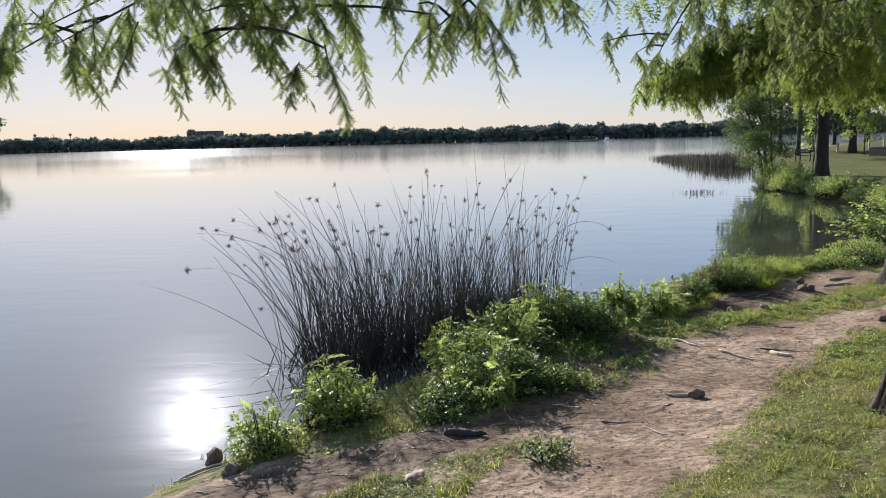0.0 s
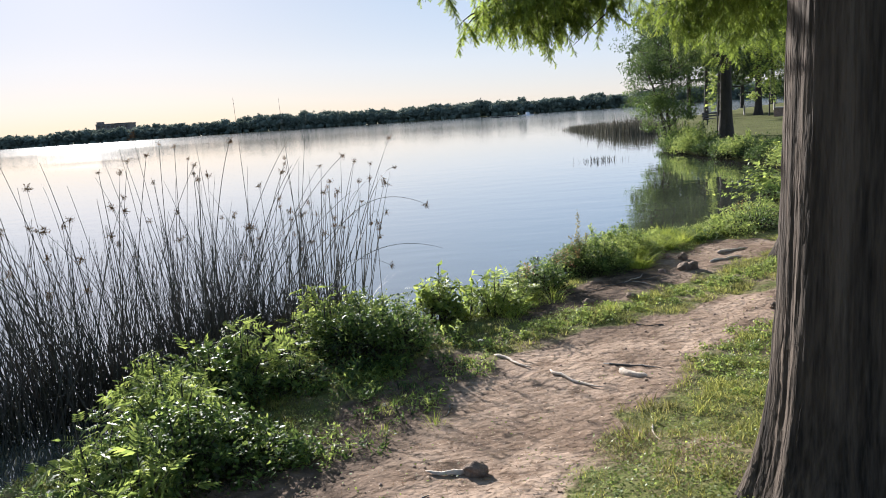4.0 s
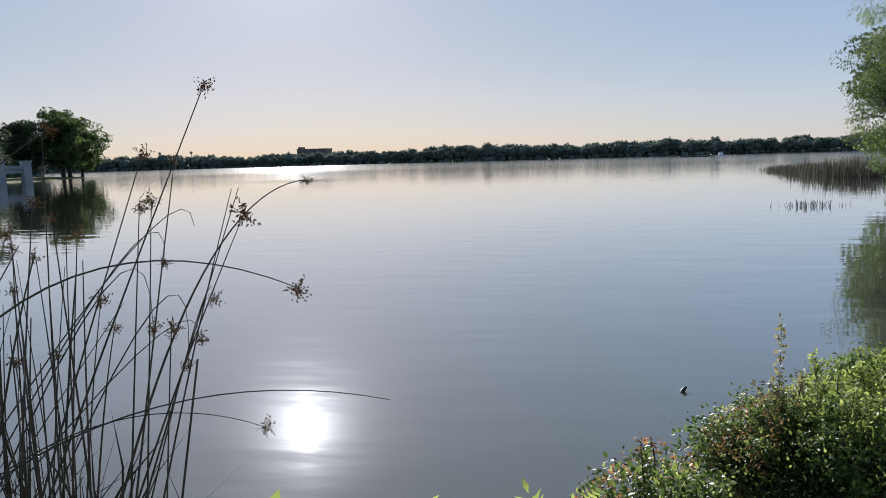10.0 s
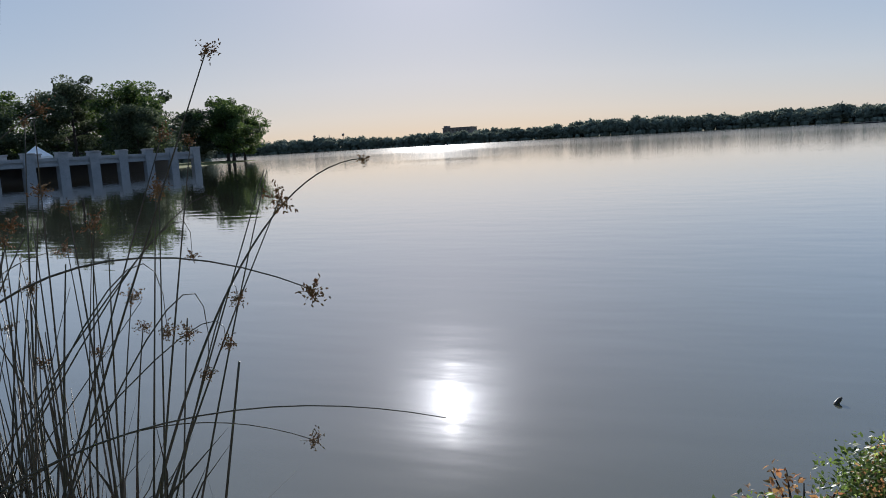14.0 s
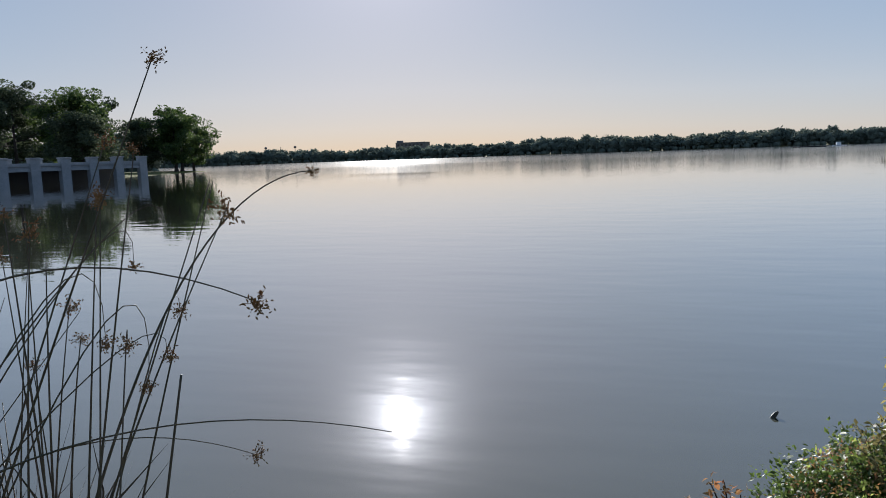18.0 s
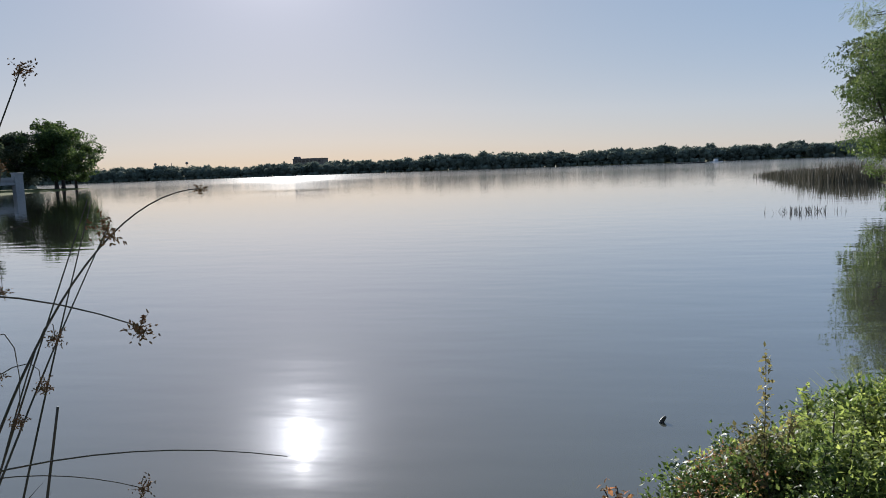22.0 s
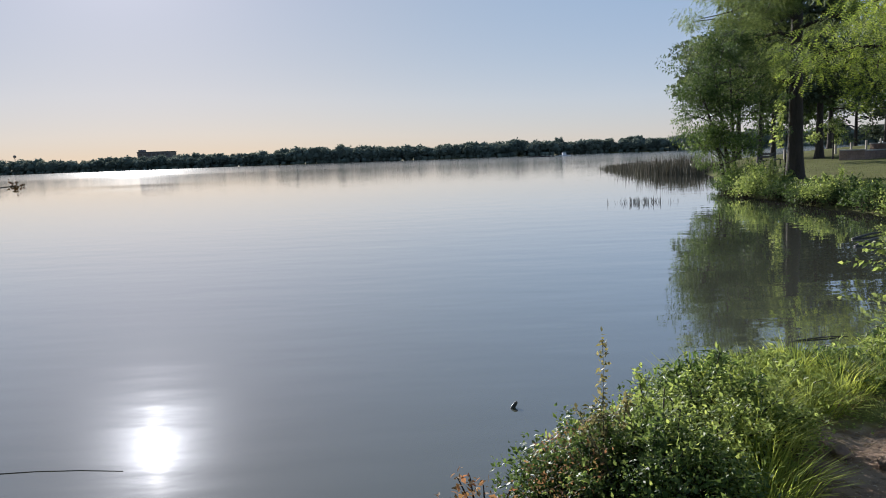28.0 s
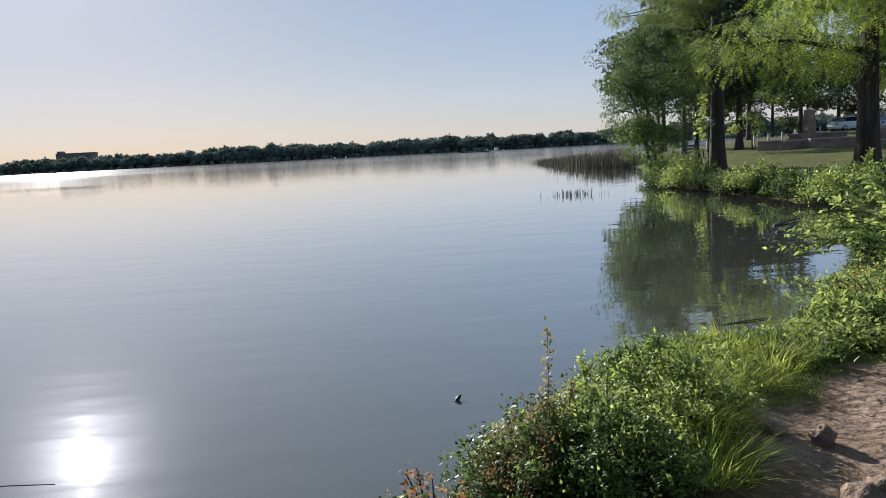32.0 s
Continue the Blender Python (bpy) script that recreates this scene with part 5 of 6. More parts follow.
for k, (x, y) in enumerate(((1.2, 5.6), (1.6, 5.2), (1.9, 6.0), (0.9, 6.2), (2.1, 7.3), (1.5, 6.9), (2.4, 9.1), (3.0, 8.8), (4.3, 8.9), (3.3, 6.6))):
    a = k * 1.9
    stick("twig", (x, y), (x + 0.3 * math.cos(a), y + 0.3 * math.sin(a)), 0.006, "thin dry twig on the soil", 20 + k, M_WOOD if k % 2 else M_DARKWOOD, 0.006)


def lump(name, place, size, label, seed, material, category, sink=0.25):
    g = np.random.default_rng(seed)
    bm = bmesh.new()
    bmesh.ops.create_icosphere(bm, subdivisions=3, radius=1)
    off = Vector(g.uniform(0, 50, 3))
    for v in bm.verts:
        v.co *= 1 + 0.38 * noise.noise(v.co * 1.5 + off) + 0.3 * noise.noise(v.co * 3.6 + off) + 0.2 * noise.noise(v.co * 8 + off)
        v.co = Vector((v.co.x * size[0], v.co.y * size[1], v.co.z * size[2]))
    me = bpy.data.meshes.new(name)
    bm.to_mesh(me)
    bm.free()
    ob = part(name, me, material)
    ob.location = (place[0], place[1], float(gz(*place)) + size[2] * (1 - 2 * sink))
    ob.rotation_euler = (0, 0, g.uniform(0, 6))
    return tagged(ob, label, category)


lump("stump", (2.17, 6.22), (0.07, 0.05, 0.05), "brown knobbly root rising from the path", 1, M_MUD, "root")
stick("root", (2.14, 6.24), (1.9, 6.3), 0.016, "pale surface root across the path", 9)
lump("mud_clod", (5.65, 11.57), (0.06, 0.05, 0.06), "brown knob of mud beside the path", 11, M_MUD, "clod", 0.2)
lump("mud_clod", (5.53, 11.02), (0.07, 0.06, 0.055), "dark clod of mud with grass round it", 12, M_MUD, "clod", 0.2)
lump("mud_clod", (4.37, 9.95), (0.07, 0.05, 0.03), "dark clod in the grass", 13, M_MUD, "clod")
lump("mud_clod", (5.4, 10.97), (0.085, 0.07, 0.06), "grass-topped clod of dark mud", 2, M_MUD, "clod")
lump("mud_clod", (5.42, 8.95), (0.075, 0.05, 0.035), "dark clod at the edge of the path", 3, M_MUD, "clod")
lump("mud_clod", (3.85, 9.75), (0.07, 0.06, 0.045), "dark clod in the grass", 4, M_MUD, "clod")
lump("stone", (5.5, 11.75), (0.05, 0.04, 0.035), "small grey-brown stone on bare mud", 5, M_STONE, "stone")
lump("stone", (5.1, 10.9), (0.045, 0.04, 0.03), "brown stone on bare mud", 6, M_STONE, "stone")
lump("stone", (-0.25, 4.6), (0.1, 0.07, 0.05), "flat brown stone at the shrub's edge", 7, M_STONE, "stone", 0.35)
lump("stone", (-1.86, 5.5), (0.08, 0.06, 0.08), "dark wet stone standing at the waterline", 8, M_MUD, "stone", 0.2)
lump("stone", (-1.62, 5.1), (0.08, 0.06, 0.05), "dark stone at the waterline", 9, M_MUD, "stone", 0.3)
stick("log", (-0.05, 5.55), (0.28, 5.42), 0.04, "short dark rotting log at the edge of the shrubs", 41, M_BARK2, 0.02, 0.08, "log")
stick("driftwood", (-2.1, 5.3), (-1.72, 5.38), 0.014, "pale stick washed up at the waterline", 42)
stick("driftwood", (-2.05, 5.12), (-1.7, 5.26), 0.01, "pale stick washed up at the waterline", 43)
for k in range(26):
    f = gw.uniform()
    x, y = -1.7 + 2.6 * f + gw.normal() * 0.15, 4.75 + 0.9 * f + gw.normal() * 0.2
    a = gw.uniform(0, 6.28)
    stick("twig", (x, y), (x + 0.16 * math.cos(a), y + 0.16 * math.sin(a)), 0.004, "thin dry twig on the dark soil", 300 + k, M_WOOD if k % 3 == 0 else M_DARKWOOD, 0.004)["group"] = "bank twigs"
gp = np.random.default_rng(77)
for k in range(46):
    i = gp.integers(2, 7)
    t = gp.uniform()
    x, y = PATH[i] + (PATH[i + 1] - PATH[i]) * t + gp.normal(size=2) * 0.35
    s = gp.uniform(0.005, 0.014)
    lump("pebble", (x, y), (s, s * 0.8, s * 0.6), "small pebble trodden into the soil path", 200 + k, M_STONE if k % 2 else M_MUD, "pebble", 0.35)["group"] = "pebbles on the path"

# ---- floating wood ----
ob = tube_part("log", arc((0, 0, -0.03), (0.05, 0.04, 0.03), -0.01, 5), (0.016, 0.016, 0.015, 0.013, 0.008), M_DARKWOOD, None, 8, 0.1, 3)
ob.location = (4.05, 13.1, 0)
tagged(ob, "dark stub of a sunken branch above the water", "branch")
for k, (a, b, r) in enumerate((((6.6, 14.4, -0.012), (7.3, 14.5, -0.008), 0.008), ((10.6, 19.8, 0.0), (11.5, 20.6, 0.02), 0.035), ((11.1, 20.7, 0.0), (12.0, 21.3, 0.03), 0.03))):
    v, f = tube(arc((0, 0, 0), np.array(b) - np.array(a), -0.02, 7), np.linspace(r, r * 0.5, 7), 8, 0.12, k)
    ob = part("floating_log", mesh_arrays("floating_log", v, f), M_DARKWOOD)
    ob.location = a
    tagged(ob, "dark wet log lying in the shallow water", "log", "logs in the water")


# ---- stone terrace walls, pillar and parked cars ----
def box(name, lo, hi, material, parent=None, bevel=0.03, label="", turn=0.0, about=None):
    bm = bmesh.new()
    bmesh.ops.create_cube(bm, size=1)
    lo, hi = Vector(lo), Vector(hi)
    for v in bm.verts:
        v.co = Vector([(lo[i] + hi[i]) / 2 + v.co[i] * (hi[i] - lo[i]) for i in range(3)])
    if bevel:
        bmesh.ops.bevel(bm, geom=bm.edges[:], offset=bevel, segments=2, affect="EDGES", profile=0.6)
    me = bpy.data.meshes.new(name)
    bm.to_mesh(me)
    bm.free()
    return part(name, me, material, parent, label, smooth=False)


def stone_wall(place, turn, length, height, thick, label, seed):
    """A low wall of coursed field stones under a cap of flat slabs."""
    g = np.random.default_rng(seed)
    z = float(gz(*place)) - 0.05
    root = thing("stone_wall", (*place, z), label, "wall", "park stone walls")
    root.rotation_euler = (0, 0, radians(turn))
    box("core", (0.03, 0.03, 0), (length - 0.03, thick - 0.03, height), M_MUD, root, 0)
    course, zz = 0, 0.0
    while zz < height - 0.05:
        h = min(0.2, height - zz)
        x = 0.0
        while x < length - 0.05:
            w = min(g.uniform(0.3, 0.6), length - x)
            box("stone", (x + 0.008, -g.uniform(0, 0.02), zz + 0.008), (x + w - 0.008, 0.12, zz + h - 0.008), M_STONE, root, 0.015)
            x += w
        zz += h
        course += 1
    x = 0.0
    while x < length - 0.05:
        w = min(1.1, length - x)
        box("cap_slab", (x + 0.004, -0.05, height), (x + w - 0.004, thick + 0.05, height + 0.09), M_CAP, root, 0.012, "pale flat cap slab")
        x += w
    return root


stone_wall((33.4, 58.4), -32, 1.6, 0.7, 0.5, "low brown field-stone terrace wall with pale cap", 1)
stone_wall((34.75, 57.6), 24, 5.6, 0.62, 0.5, "low brown field-stone terrace wall with pale cap", 2)
stone_wall((36.5, 56.9), -10, 4.0, 0.66, 0.5, "low brown field-stone terrace wall with pale cap", 3)
stone_wall((41.6, 57.6), -12, 3.2, 1.15, 0.6, "higher brown field-stone terrace wall with pale cap", 4)
stone_wall((41.0, 55.9), -12, 3.4, 0.3, 0.6, "low stone bench slab on the terrace", 5)
stone_wall((38.5, 62.5), 0, 5.0, 0.95, 0.5, "low brown field-stone terrace wall with pale cap", 6)
pz = float(gz(38.9, 60.6))
pillar = thing("stone_pillar", (38.9, 60.6, pz), "tall square field-stone chimney pillar on the terrace", "pillar")
gg = np.random.default_rng(4)
for k in range(12):
    w = 0.38 - 0.01 * k
    box("stone_course", (-w - gg.uniform(0, 0.03), -w, k * 0.23), (w + gg.uniform(0, 0.03), w, k * 0.23 + 0.222), M_STONE, pillar, 0.02)


def car(place, turn, label, group, paint=None):
    """A parked sedan: lofted body with glass, wheels and lights."""
    z = float(gz(*place))
    root = thing("car", (*place, z), label, "car", group)
    root.rotation_euler = (0, 0, radians(turn))
    prof = [(-2.3, 0.45, 0.62), (-2.2, 0.3, 0.86), (-1.6, 0.24, 0.98), (-0.9, 0.22, 1.0), (0.9, 0.22, 0.98), (1.6, 0.24, 0.9), (2.15, 0.3, 0.8), (2.3, 0.42, 0.62)]
    V, F = [], []
    for x, lo, hi in prof:
        w = 0.9 - 0.12 * (abs(x) > 2.1)
        V += [(x, -w * 0.94, lo), (x, -w, lo + 0.3 * (hi - lo)), (x, -w * 0.95, hi), (x, w * 0.95, hi), (x, w, lo + 0.3 * (hi - lo)), (x, w * 0.94, lo)]
    for i in range(len(prof) - 1):
        F += [(i * 6 + j, i * 6 + (j + 1) % 6, (i + 1) * 6 + (j + 1) % 6, (i + 1) * 6 + j) for j in range(6)]
    F += [tuple(range(5, -1, -1)), tuple(range(len(V) - 6, len(V)))]
    part("body", mesh_arrays("body", V, F), paint or M_SILVER, root, smooth=False)
    cab = [(-1.75, 0.96, 0.84), (-0.95, 1.42, 0.62), (0.35, 1.46, 0.62), (1.2, 0.98, 0.82)]
    V = [(x, s * w, 0.93) for x, hi, w in cab for s in (-0.84, 0.84)] + [(x, s * w, hi) for x, hi, w in cab for s in (-1, 1)]
    F = [(8, 10, 11, 9), (10, 12, 13, 11), (12, 14, 15, 13), (0, 2, 10, 8), (2, 4, 12, 10), (4, 6, 14, 12), (1, 9, 11, 3), (3, 11, 13, 5), (5, 13, 15, 7)]
    part("cabin_glass", mesh_arrays("cabin_glass", V, F), M_GLASS, root, "dark window glass", smooth=False)
    box("roof", (-0.9, -0.58, 1.425), (0.3, 0.58, 1.475), paint or M_SILVER, root, 0.02)
    for x in (-1.4, 1.4):
        for s in (-1, 1):
            w = tube_part("wheel", [(x, s * 0.68, 0.32), (x, s * 0.72, 0.32), (x, s * 0.88, 0.32), (x, s * 0.91, 0.32)], (0.26, 0.32, 0.32, 0.27), M_TYRE, root, 18)
            tube_part("rim", [(x, s * 0.9, 0.32), (x, s * 0.925, 0.32)], (0.2, 0.17), M_SILVER, w, 14)
    for s in (-0.6, 0.6):
        box("headlight", (2.2, s - 0.16, 0.6), (2.3, s + 0.16, 0.72), M_CAP, root, 0.02)
        box("tail_light", (-2.31, s - 0.16, 0.68), (-2.22, s + 0.16, 0.82), M_LEAF_R, root, 0.02)
    return root


car((56.0, 72.6), 10, "silver-blue sedan parked beyond the terrace", "parked cars")
car((58.6, 82.6), 8, "pale sedan parked beyond the terrace", "parked cars", M_BOAT)
car((64.0, 97.0), 10, "pale sedan in the far parking area", "parked cars", M_BOAT)


def bench(place, turn):
    z = float(gz(*place))
    root = thing("park_bench", (*place, z), "dark park bench on the lawn", "bench")
    root.rotation_euler = (0, 0, radians(turn))
    for k in range(3):
        box("seat_slat", (-0.8, -0.25 + k * 0.16, 0.43), (0.8, -0.12 + k * 0.16, 0.47), M_DARKWOOD, root, 0.008)
    for k in range(2):
        box("back_slat", (-0.8, 0.24, 0.58 + k * 0.18), (0.8, 0.28, 0.7 + k * 0.18), M_DARKWOOD, root, 0.008)
    for x in (-0.7, 0.7):
        box("leg", (x - 0.03, -0.22, 0), (x + 0.03, -0.16, 0.43), M_DARK, root, 0.006)
        box("leg", (x - 0.03, 0.2, 0), (x + 0.03, 0.26, 0.9), M_DARK, root, 0.006)


bench((26.8, 55.0), 20)
for k in range(9):
    x, y = 33.5 + k * 2.1, 66.0 + k * 1.2
    ob = box("post", (-0.07, -0.07, 0), (0.07, 0.07, 0.85), M_CAP, None, 0.02)
    ob.location = (x, y, float(gz(x, y)) - 0.02)
    tagged(ob, "short pale post along the parking area", "post", "parking posts")


# ---- the white causeway bridge and the spit across the cove ----
def causeway():
    a, b = np.array((-75.5, 106.5)), np.array((-82.0, 40.0))
    L = float(np.hypot(*(b - a)))
    root = thing("causeway_bridge", (a[0], a[1], 0.0), "long low white concrete bridge with square openings over the water", "bridge")
    root.rotation_euler = (0, 0, math.atan2(b[1] - a[1], b[0] - a[0]))
    root.scale = (1, 1, 0.88)
    n = 14
    step = L / n
    box("deck", (0, -2.6, 2.15), (L, 2.6, 2.5), M_WHITE, root, 0.03)
    # Dark sheet added to paint the shade under the deck.
    box("shade_sheet", (0, -2.2, -0.6), (L, -1.9, 2.15), M_DARKWOOD, root, 0.02, "dark sheet standing in for shade behind the openings")
    for k in range(n + 1):
        x = k * step
        for s in (-2.6, 2.6):
            box("pier", (x - 0.75, s - 0.35, -0.6), (x + 0.75, s + 0.35, 3.6), M_WHITE, root, 0.06)
            box("pier_cap", (x - 0.83, s - 0.43, 3.6), (x + 0.83, s + 0.45, 3.8), M_WHITE, root, 0.04)
        if k < n:
            for s in (-2.6, 2.6):
                box("parapet", (x + 0.75, s - 0.15, 2.5), (x + step - 0.75, s + 0.15, 3.0), M_WHITE, root, 0.03)
                box("lintel", (x + 0.75, s - 0.2, 1.75), (x + step - 0.75, s + 0.2, 2.15), M_WHITE, root, 0.03)


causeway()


def tent(place, w, h):
    """A white canopy with a pitched roof on four poles."""
    z = float(gz(*place))
    root = thing("canopy_tent", (*place, z), "small white pitched canopy tent behind the bridge", "tent")
    V = [(-w, -w, h * 0.62), (w, -w, h * 0.62), (w, w, h * 0.62), (-w, w, h * 0.62), (0, 0, h), (-w, -w, h * 0.5), (w, -w, h * 0.5), (w, w, h * 0.5), (-w, w, h * 0.5)]
    part("canopy", mesh_arrays("canopy", V, [(0, 1, 4), (1, 2, 4), (2, 3, 4), (3, 0, 4), (5, 6, 1, 0), (6, 7, 2, 1), (7, 8, 3, 2), (8, 5, 0, 3)]), M_BOAT, root, smooth=False)
    for sx in (-1, 1):
        for sy in (-1, 1):
            tube_part("pole", [(sx * w * 0.97, sy * w * 0.97, 0), (sx * w * 0.97, sy * w * 0.97, h * 0.55)], (0.04, 0.04), M_WHITE, root, 6)


tent((-97.0, 98.3), 1.6, 4.6)
for k, (x, y, hh, sp) in enumerate(((-101, 171, 15, 5.5), (-106, 178, 14, 5.5), (-97, 163, 12, 4.8), (-108, 186, 13, 5), (-104, 160, 12, 4.5))):
    tree((x - 9, y - 2), hh, 0.4, sp, 0.26, "rounded shade tree on the spit across the water", 150 + k, foliage=M_LEAF_D if k % 3 == 1 else M_LEAF_T, leaves=11000, size=0.4, limbs=11, clusters=80, puff=1.5, group="spit trees", template=CLUMP)
for k, (x, y, hh, sp) in enumerate(((-97, 121, 10, 4.2), (-104, 128, 16, 6.0), (-113, 122, 17, 6.5), (-122, 126, 16, 6.2), (-130, 120, 15, 6), (-139, 116, 14, 6), (-112, 140, 15, 6), (-126, 140, 15, 6), (-148, 112, 14, 6), (-120, 108, 11, 4.5), (-134, 106, 11, 5))):
    tree((x, y), hh, 0.4, sp, 0.2, "large dark shade tree behind the white bridge", 170 + k, foliage=M_LEAF_T if k % 3 == 1 else M_LEAF_D, leaves=11000, size=0.4, limbs=12, clusters=84, puff=1.6, group="trees behind the bridge", template=CLUMP)


# ---- the far shore ----
def far_woods():
    g = np.random.default_rng(3)
    root = thing("far_woods", (0, 560, 0), "long dark line of woods along the far lake shore", "woods", kind="stuff")
    shore = LAKE[29:43]
    seg = np.hypot(*np.diff(shore, axis=0).T)
    cum = np.concatenate([[0], np.cumsum(seg)])
    Q, D, S = [], [], []
    V, F, o = [], [], 0
    bm = bmesh.new()
    bmesh.ops.create_icosphere(bm, subdivisions=2, radius=1)
    ico = np.array([v.co for v in bm.verts])
    icf = np.array([[v.index for v in f.verts] for f in bm.faces])
    bm.free()
    s = 0.0
    while s < cum[-1]:
        x, y = np.interp(s, cum, shore[:, 0]), np.interp(s, cum, shore[:, 1])
        out = np.array([x - 0, y - 100.0])
        out /= np.linalg.norm(out)
        for row in range(2):
            H = (9.4 + 1.5 * math.sin(s * 0.031) * math.sin(s * 0.013 + 1) + g.uniform(-0.9, 1.1)) * (1.0 if row == 0 else 1.2)
            c = np.array([x, y]) + out * (5 + row * 9 + g.uniform(0, 4)) + g.normal(size=2) * 2
            z0 = float(gz(*c))
            for k in range(6):
                rr = H * (g.uniform(0.22, 0.32) if k else 0.46)
                spot = norm(g.normal(size=(1, 3)))[0] * H * 0.3 * (k > 0)
                cc = np.array([c[0] + spot[0] * 1.3, c[1] + spot[1], z0 + min(H - rr * 0.85, max(rr * 0.5, H * 0.52 + spot[2]))])
                v = ico * rr * 0.72 * (1 + 0.2 * g.normal(size=(len(ico), 1))) * np.array([1.1, 1, 0.85]) + cc
                V.append(v)
                F.append(icf + o)
                o += len(v)
                m = 60
                d = norm(g.normal(size=(m, 3)))
                Q.append(cc + d * rr * g.uniform(0.65, 1.0, (m, 1)) * np.array([1.0, 0.92, 0.78])), D.append(d + 0.6 * g.normal(size=d.shape)), S.append(g.uniform(0.7, 1.9, m))
            for q in range(4):
                rr = H * g.uniform(0.12, 0.2)
                cc = np.array([c[0] + g.normal() * 4, c[1] - g.uniform(0, 3), z0 + rr * 0.4])
                V.append(ico * rr * (1 + 0.15 * g.normal(size=(len(ico), 1))) + cc)
                F.append(icf + o)
                o += len(ico)
        s += g.uniform(4.2, 6.6)
    off = np.array([0, 560, 0])
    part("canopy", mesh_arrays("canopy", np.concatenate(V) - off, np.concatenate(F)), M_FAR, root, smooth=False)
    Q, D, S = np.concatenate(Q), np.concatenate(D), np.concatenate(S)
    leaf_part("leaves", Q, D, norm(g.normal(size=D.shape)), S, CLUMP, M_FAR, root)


far_woods()
az = radians(-18.2)
bx, by = 3.4 + math.sin(az) * 690, 8.4 + math.cos(az) * 690
house = thing("far_building", (bx, by, float(gz(bx, by)) - 2.0), "broad flat-roofed building above the far woods", "building")
box("wall", (-13, -8, 0), (15, 8, 16.4), M_BRICK, house, 0)
box("roof", (-13.4, -8.4, 16.4), (15.4, 8.4, 16.8), M_BRICK, house, 0)
box("stair_tower", (-13.3, -4, 16.8), (-9.5, 4, 18.6), M_BRICK, house, 0)
for k in range(7):
    box("window", (-11.5 + k * 3.7, -8.06, 13.4), (-9.3 + k * 3.7, -7.98, 15.2), M_GLASS, house, 0)
for k, d in enumerate((-29.2, -27.05, -28.1)):
    a = radians(d)
    x, y = 3.4 + math.sin(a) * 760, 8.4 + math.cos(a) * 760
    t = thing("water_tower" if k < 2 else "mast", (x, y, float(gz(x, y))), "distant slim tower above the woods", "tower", "far towers")
    tube_part("shaft", [(0, 0, 0), (0, 0, 14 if k < 2 else 16)], (0.4, 0.3), M_BRICK, t, 8)
    if k < 2:
        tube_part("tank", [(0, 0, 14), (0, 0, 14.5), (0, 0, 15.8), (0, 0, 16.3)], (0.5, 1.3, 1.3, 0.6), M_BRICK, t, 12)


def rowing_boat(place, turn, L, label, cabin=False):
    root = thing("boat", (*place, 0), label, "boat", "far boats")
    root.rotation_euler = (0, 0, radians(turn))
    x = np.linspace(-L / 2, L / 2, 9)
    w = 0.5 * (1 - (2 * x / L) ** 4) + 0.03
    V = []
    for xi, wi in zip(x, w):
        V += [(xi, -wi, 0.35), (xi, -wi * 0.6, -0.1), (xi, wi * 0.6, -0.1), (xi, wi, 0.35)]
    F = [(i * 4 + j, i * 4 + j + 1, i * 4 + j + 5, i * 4 + j + 4) for i in range(8) for j in range(3)] + [(i * 4 + 3, i * 4, i * 4 + 4, i * 4 + 7) for i in range(8)]
    part("hull", mesh_arrays("hull", V, F), M_BOAT if cabin else M_DARK, root, smooth=False)
    if cabin:
        box("cabin", (-1.2, -0.45, 0.3), (0.6, 0.45, 1.5), M_BOAT, root, 0.08)


az = radians(10.4)
rowing_boat((3.4 + math.sin(az) * 330, 8.4 + math.cos(az) * 330), -5, 12, "long dark rowing boat far out on the lake")
az = radians(12.2)
rowing_boat((3.4 + math.sin(az) * 360, 8.4 + math.cos(az) * 360), 10, 6, "small white launch far out on the lake", True)


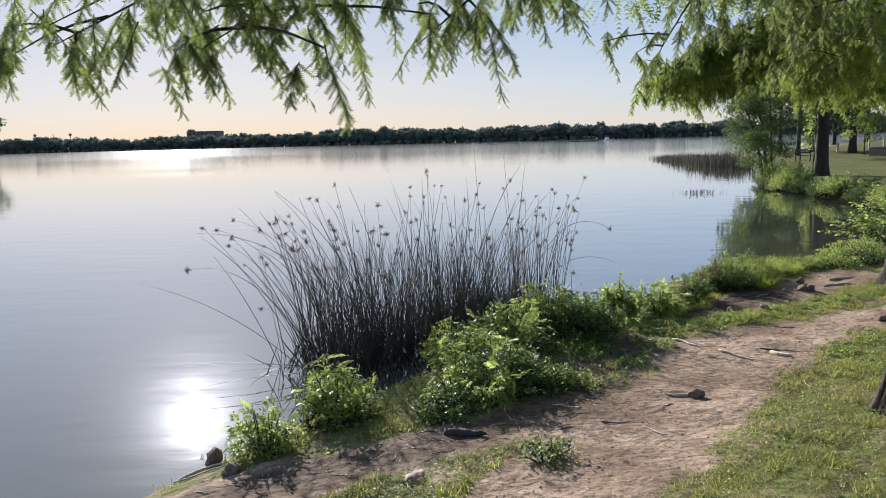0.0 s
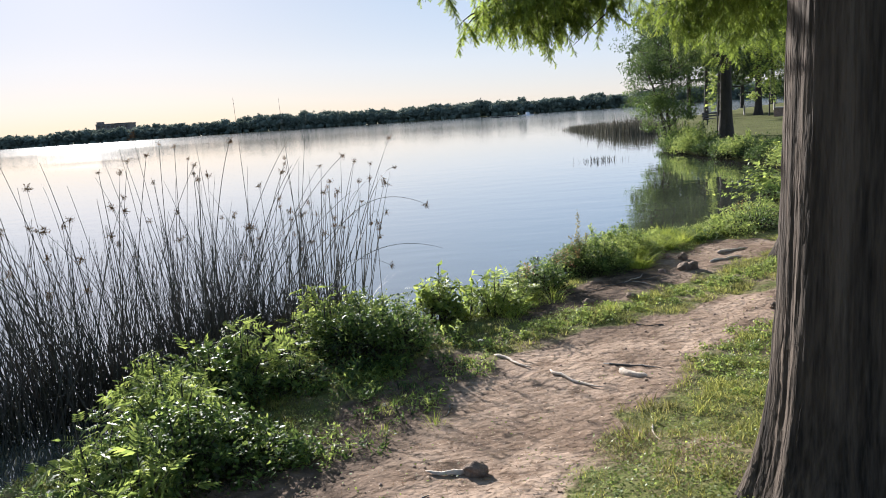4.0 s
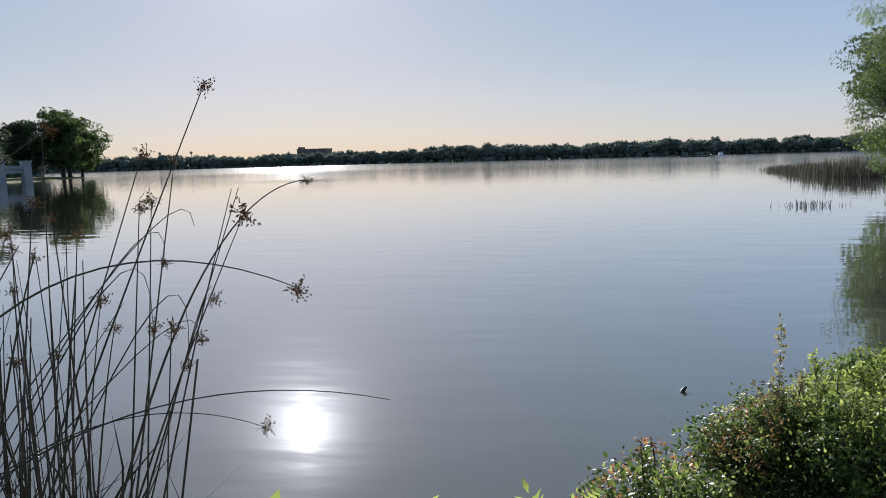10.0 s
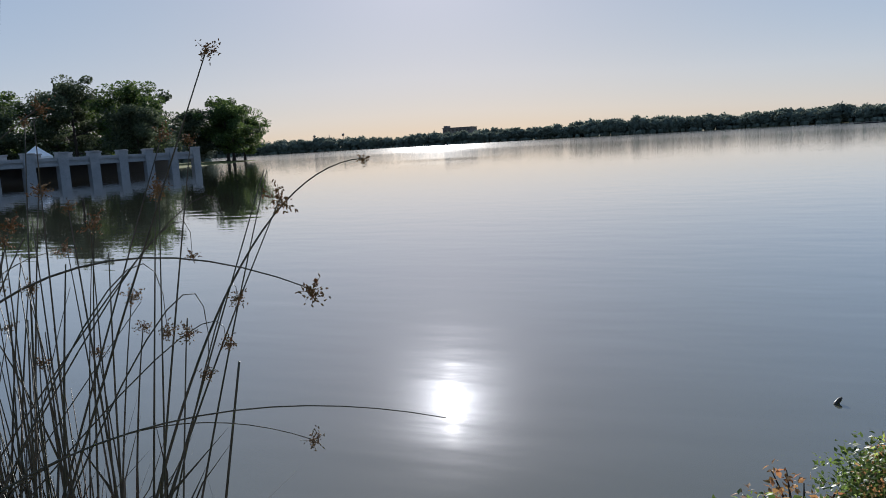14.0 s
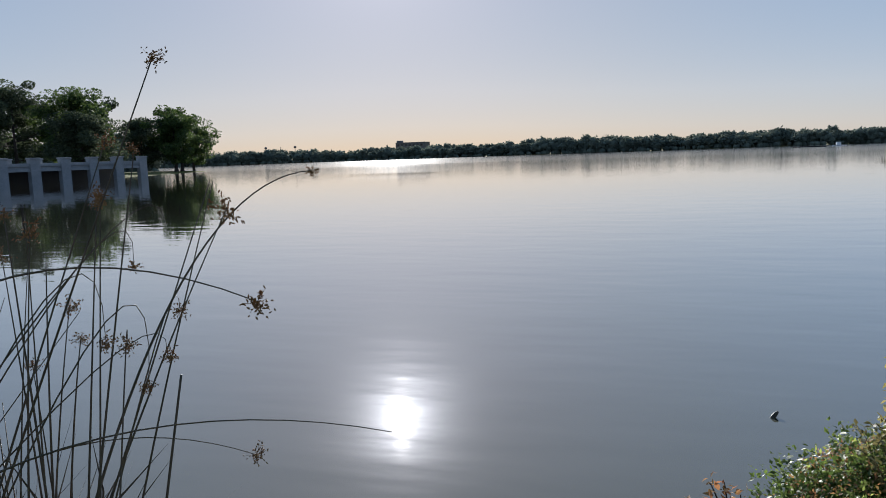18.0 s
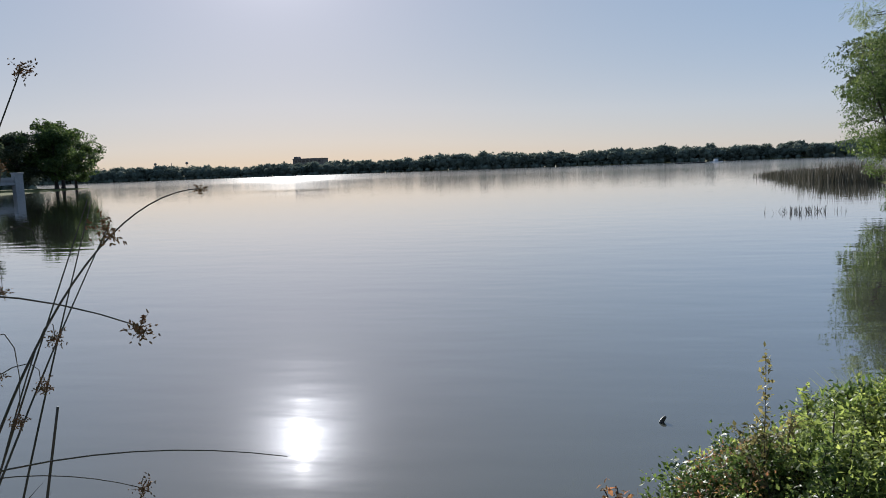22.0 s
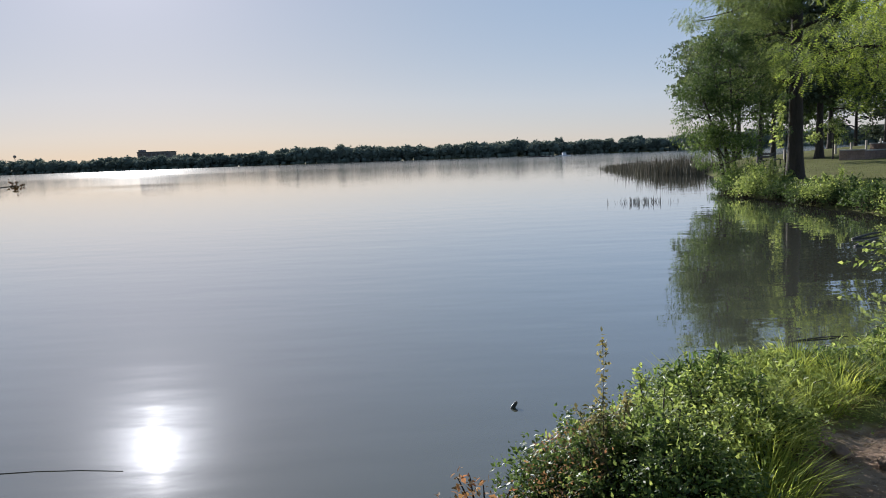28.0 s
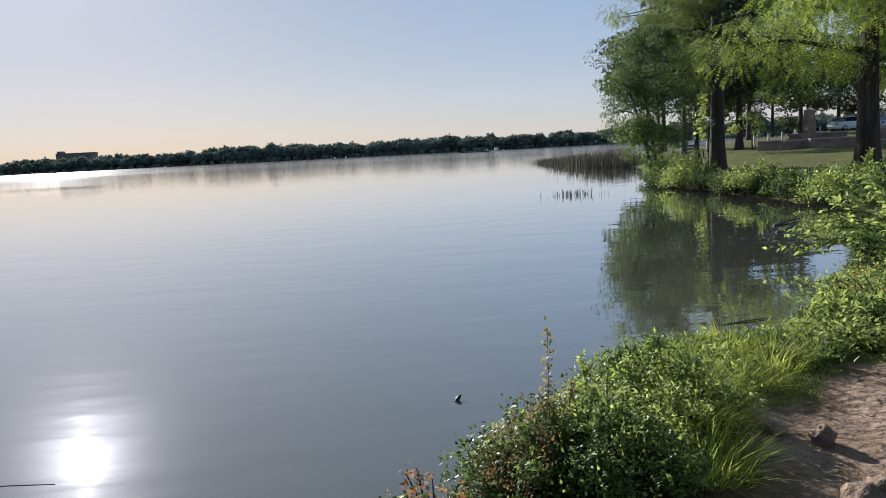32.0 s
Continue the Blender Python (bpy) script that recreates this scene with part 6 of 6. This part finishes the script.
# ---- grass and small weeds ----
def grass():
    g = np.random.default_rng(12)
    n = 520000
    x, y = g.uniform(-1.5, 8.5, n), g.uniform(3.0, 12.6, n)
    x[:90000], y[:90000] = g.uniform(-3.5, 12.5, 90000), g.uniform(2.0, 16.5, 90000)
    bare, s = bareness(x, y), shore_distance(x, y)
    tussock = np.clip(0.45 + 0.9 * wave(x, y, 8.5) + 0.5 * wave(x, y, 19.0), 0, 1)
    patch = 0.35 + 0.5 * wave(x, y, 1.7) + 0.35 * wave(x, y, 5.1) + 0.4 * tussock
    keep = (s > 0.12) & (g.uniform(size=n) < np.clip((0.62 - bare) * 1.8, 0.0, 1) * np.clip(1.6 * patch - 0.15, 0.04, 1))
    x, y, tussock = x[keep], y[keep], tussock[keep]
    n = len(x)
    P = np.stack([x, y, gz(x, y) - 0.004], 1)
    a = g.uniform(0, 6.28, n)
    lean = g.uniform(0.2, 1.0, n)
    D = np.stack([np.cos(a) * lean, np.sin(a) * lean, np.ones(n)], 1)
    N = np.stack([-np.cos(a), -np.sin(a), 0.3 * np.ones(n)], 1)
    S = g.uniform(0.018, 0.045, n) * (0.5 + 1.4 * tussock) * (1 + 0.5 * np.clip(wave(x, y, 2.3), 0, 1))
    root = thing("grass", (4, 9, 0), "short patchy sunlit grass beside the path", "grass", kind="stuff")
    leaf_part("turf", P, D, N, S, (BLADE[0] * np.array([1.5, 1, -1.5]), BLADE[1]), M_GRASS, root)
    n = 300000
    x, y = g.uniform(-1.0, 8.5, n), g.uniform(3.0, 12.6, n)
    keep = (shore_distance(x, y) > 0.2) & (g.uniform(size=n) < np.clip(0.75 - bareness(x, y), 0.02, 1) * np.clip(0.25 + wave(x, y, 1.3) + 0.5 * (y < 7.6), 0.05, 1))
    x, y = x[keep], y[keep]
    n = len(x)
    P = np.stack([x, y, gz(x, y) + g.uniform(0.005, 0.045, n)], 1)
    root = thing("ground_weeds", (4, 9, 0.01), "low broad-leaved weeds among the grass", "weeds", kind="stuff")
    leaf_part("weed_leaves", P, g.normal(size=(n, 3)) * np.array([1, 1, 0.3]), g.normal(size=(n, 3)) * 0.35 + np.array([0, 0, 1.0]), g.uniform(0.009, 0.02, n), (LEAF[0] * np.array([1.7, 1, 1]), LEAF[1]), M_LEAF_Y, root)
    n = 60000
    x, y = g.uniform(10, 45, n), g.uniform(12, 62, n)
    keep = (shore_distance(x, y) > 0.4) & (x < y * 0.95 - 1)
    x, y = x[keep], y[keep]
    n = len(x)
    P = np.stack([x, y, gz(x, y) - 0.01], 1)
    root = thing("lawn", (20, 30, 0.3), "mown lawn of the park under the trees", "grass", kind="stuff")
    leaf_part("blades", P, g.normal(size=(n, 3)) * np.array([0.5, 0.5, 0]) + np.array([0, 0, 1.0]), g.normal(size=(n, 3)), g.uniform(0.03, 0.09, n), (BLADE[0] * np.array([3, 1, 1]), BLADE[1]), M_LAWN, root)
    # crumbs of soil on the path
    n = 9000
    x, y = g.uniform(0, 7.5, n), g.uniform(3.5, 12.5, n)
    keep = (shore_distance(x, y) > 0.3) & (bareness(x, y) > 0.4) & (wave(x, y, 2.6) + 0.8 * g.normal(size=n) > 0.1)
    x, y = x[keep], y[keep]
    n = len(x)
    P = np.stack([x, y, gz(x, y)], 1)
    rock = (np.array([(-0.5, -0.4, 0), (0.5, -0.45, 0), (0.45, 0.5, 0), (-0.5, 0.4, 0), (-0.15, -0.2, 0.55), (0.25, -0.1, 0.45), (0.05, 0.25, 0.6)]), np.array([(0, 1, 4), (1, 5, 4), (1, 2, 5), (2, 6, 5), (2, 3, 6), (3, 0, 4), (3, 4, 6), (4, 5, 6)]))
    root = thing("soil_crumbs", (3, 8, 0.01), "loose crumbs of dry soil on the path", "soil", kind="stuff")
    leaf_part("crumbs", P, g.normal(size=(n, 3)) * np.array([1, 1, 0.15]), g.normal(size=(n, 3)) * 0.2 + np.array([0, 0, 1.0]), 0.004 + 0.013 * g.uniform(0, 1, n) ** 3, rock, M_SOIL, root)
    # dry litter on the bare soil
    n = 26000
    x, y = g.uniform(0, 7.5, n), g.uniform(3, 12.5, n)
    keep = (shore_distance(x, y) > 0.3) & (bareness(x, y) > 0.35)
    x, y = x[keep], y[keep]
    n = len(x)
    P = np.stack([x, y, gz(x, y) + 0.006], 1)
    root = thing("leaf_litter", (3, 8, 0.01), "scattered dry straw and leaf bits on the soil", "litter", kind="stuff")
    leaf_part("bits", P, g.normal(size=(n, 3)) * np.array([1, 1, 0.06]), g.normal(size=(n, 3)) * 0.2 + np.array([0, 0, 1.0]), g.uniform(0.008, 0.04, n), (BLADE[0] * np.array([2.2, 1, 0.3]), BLADE[1]), M_HEAD, root)


grass()
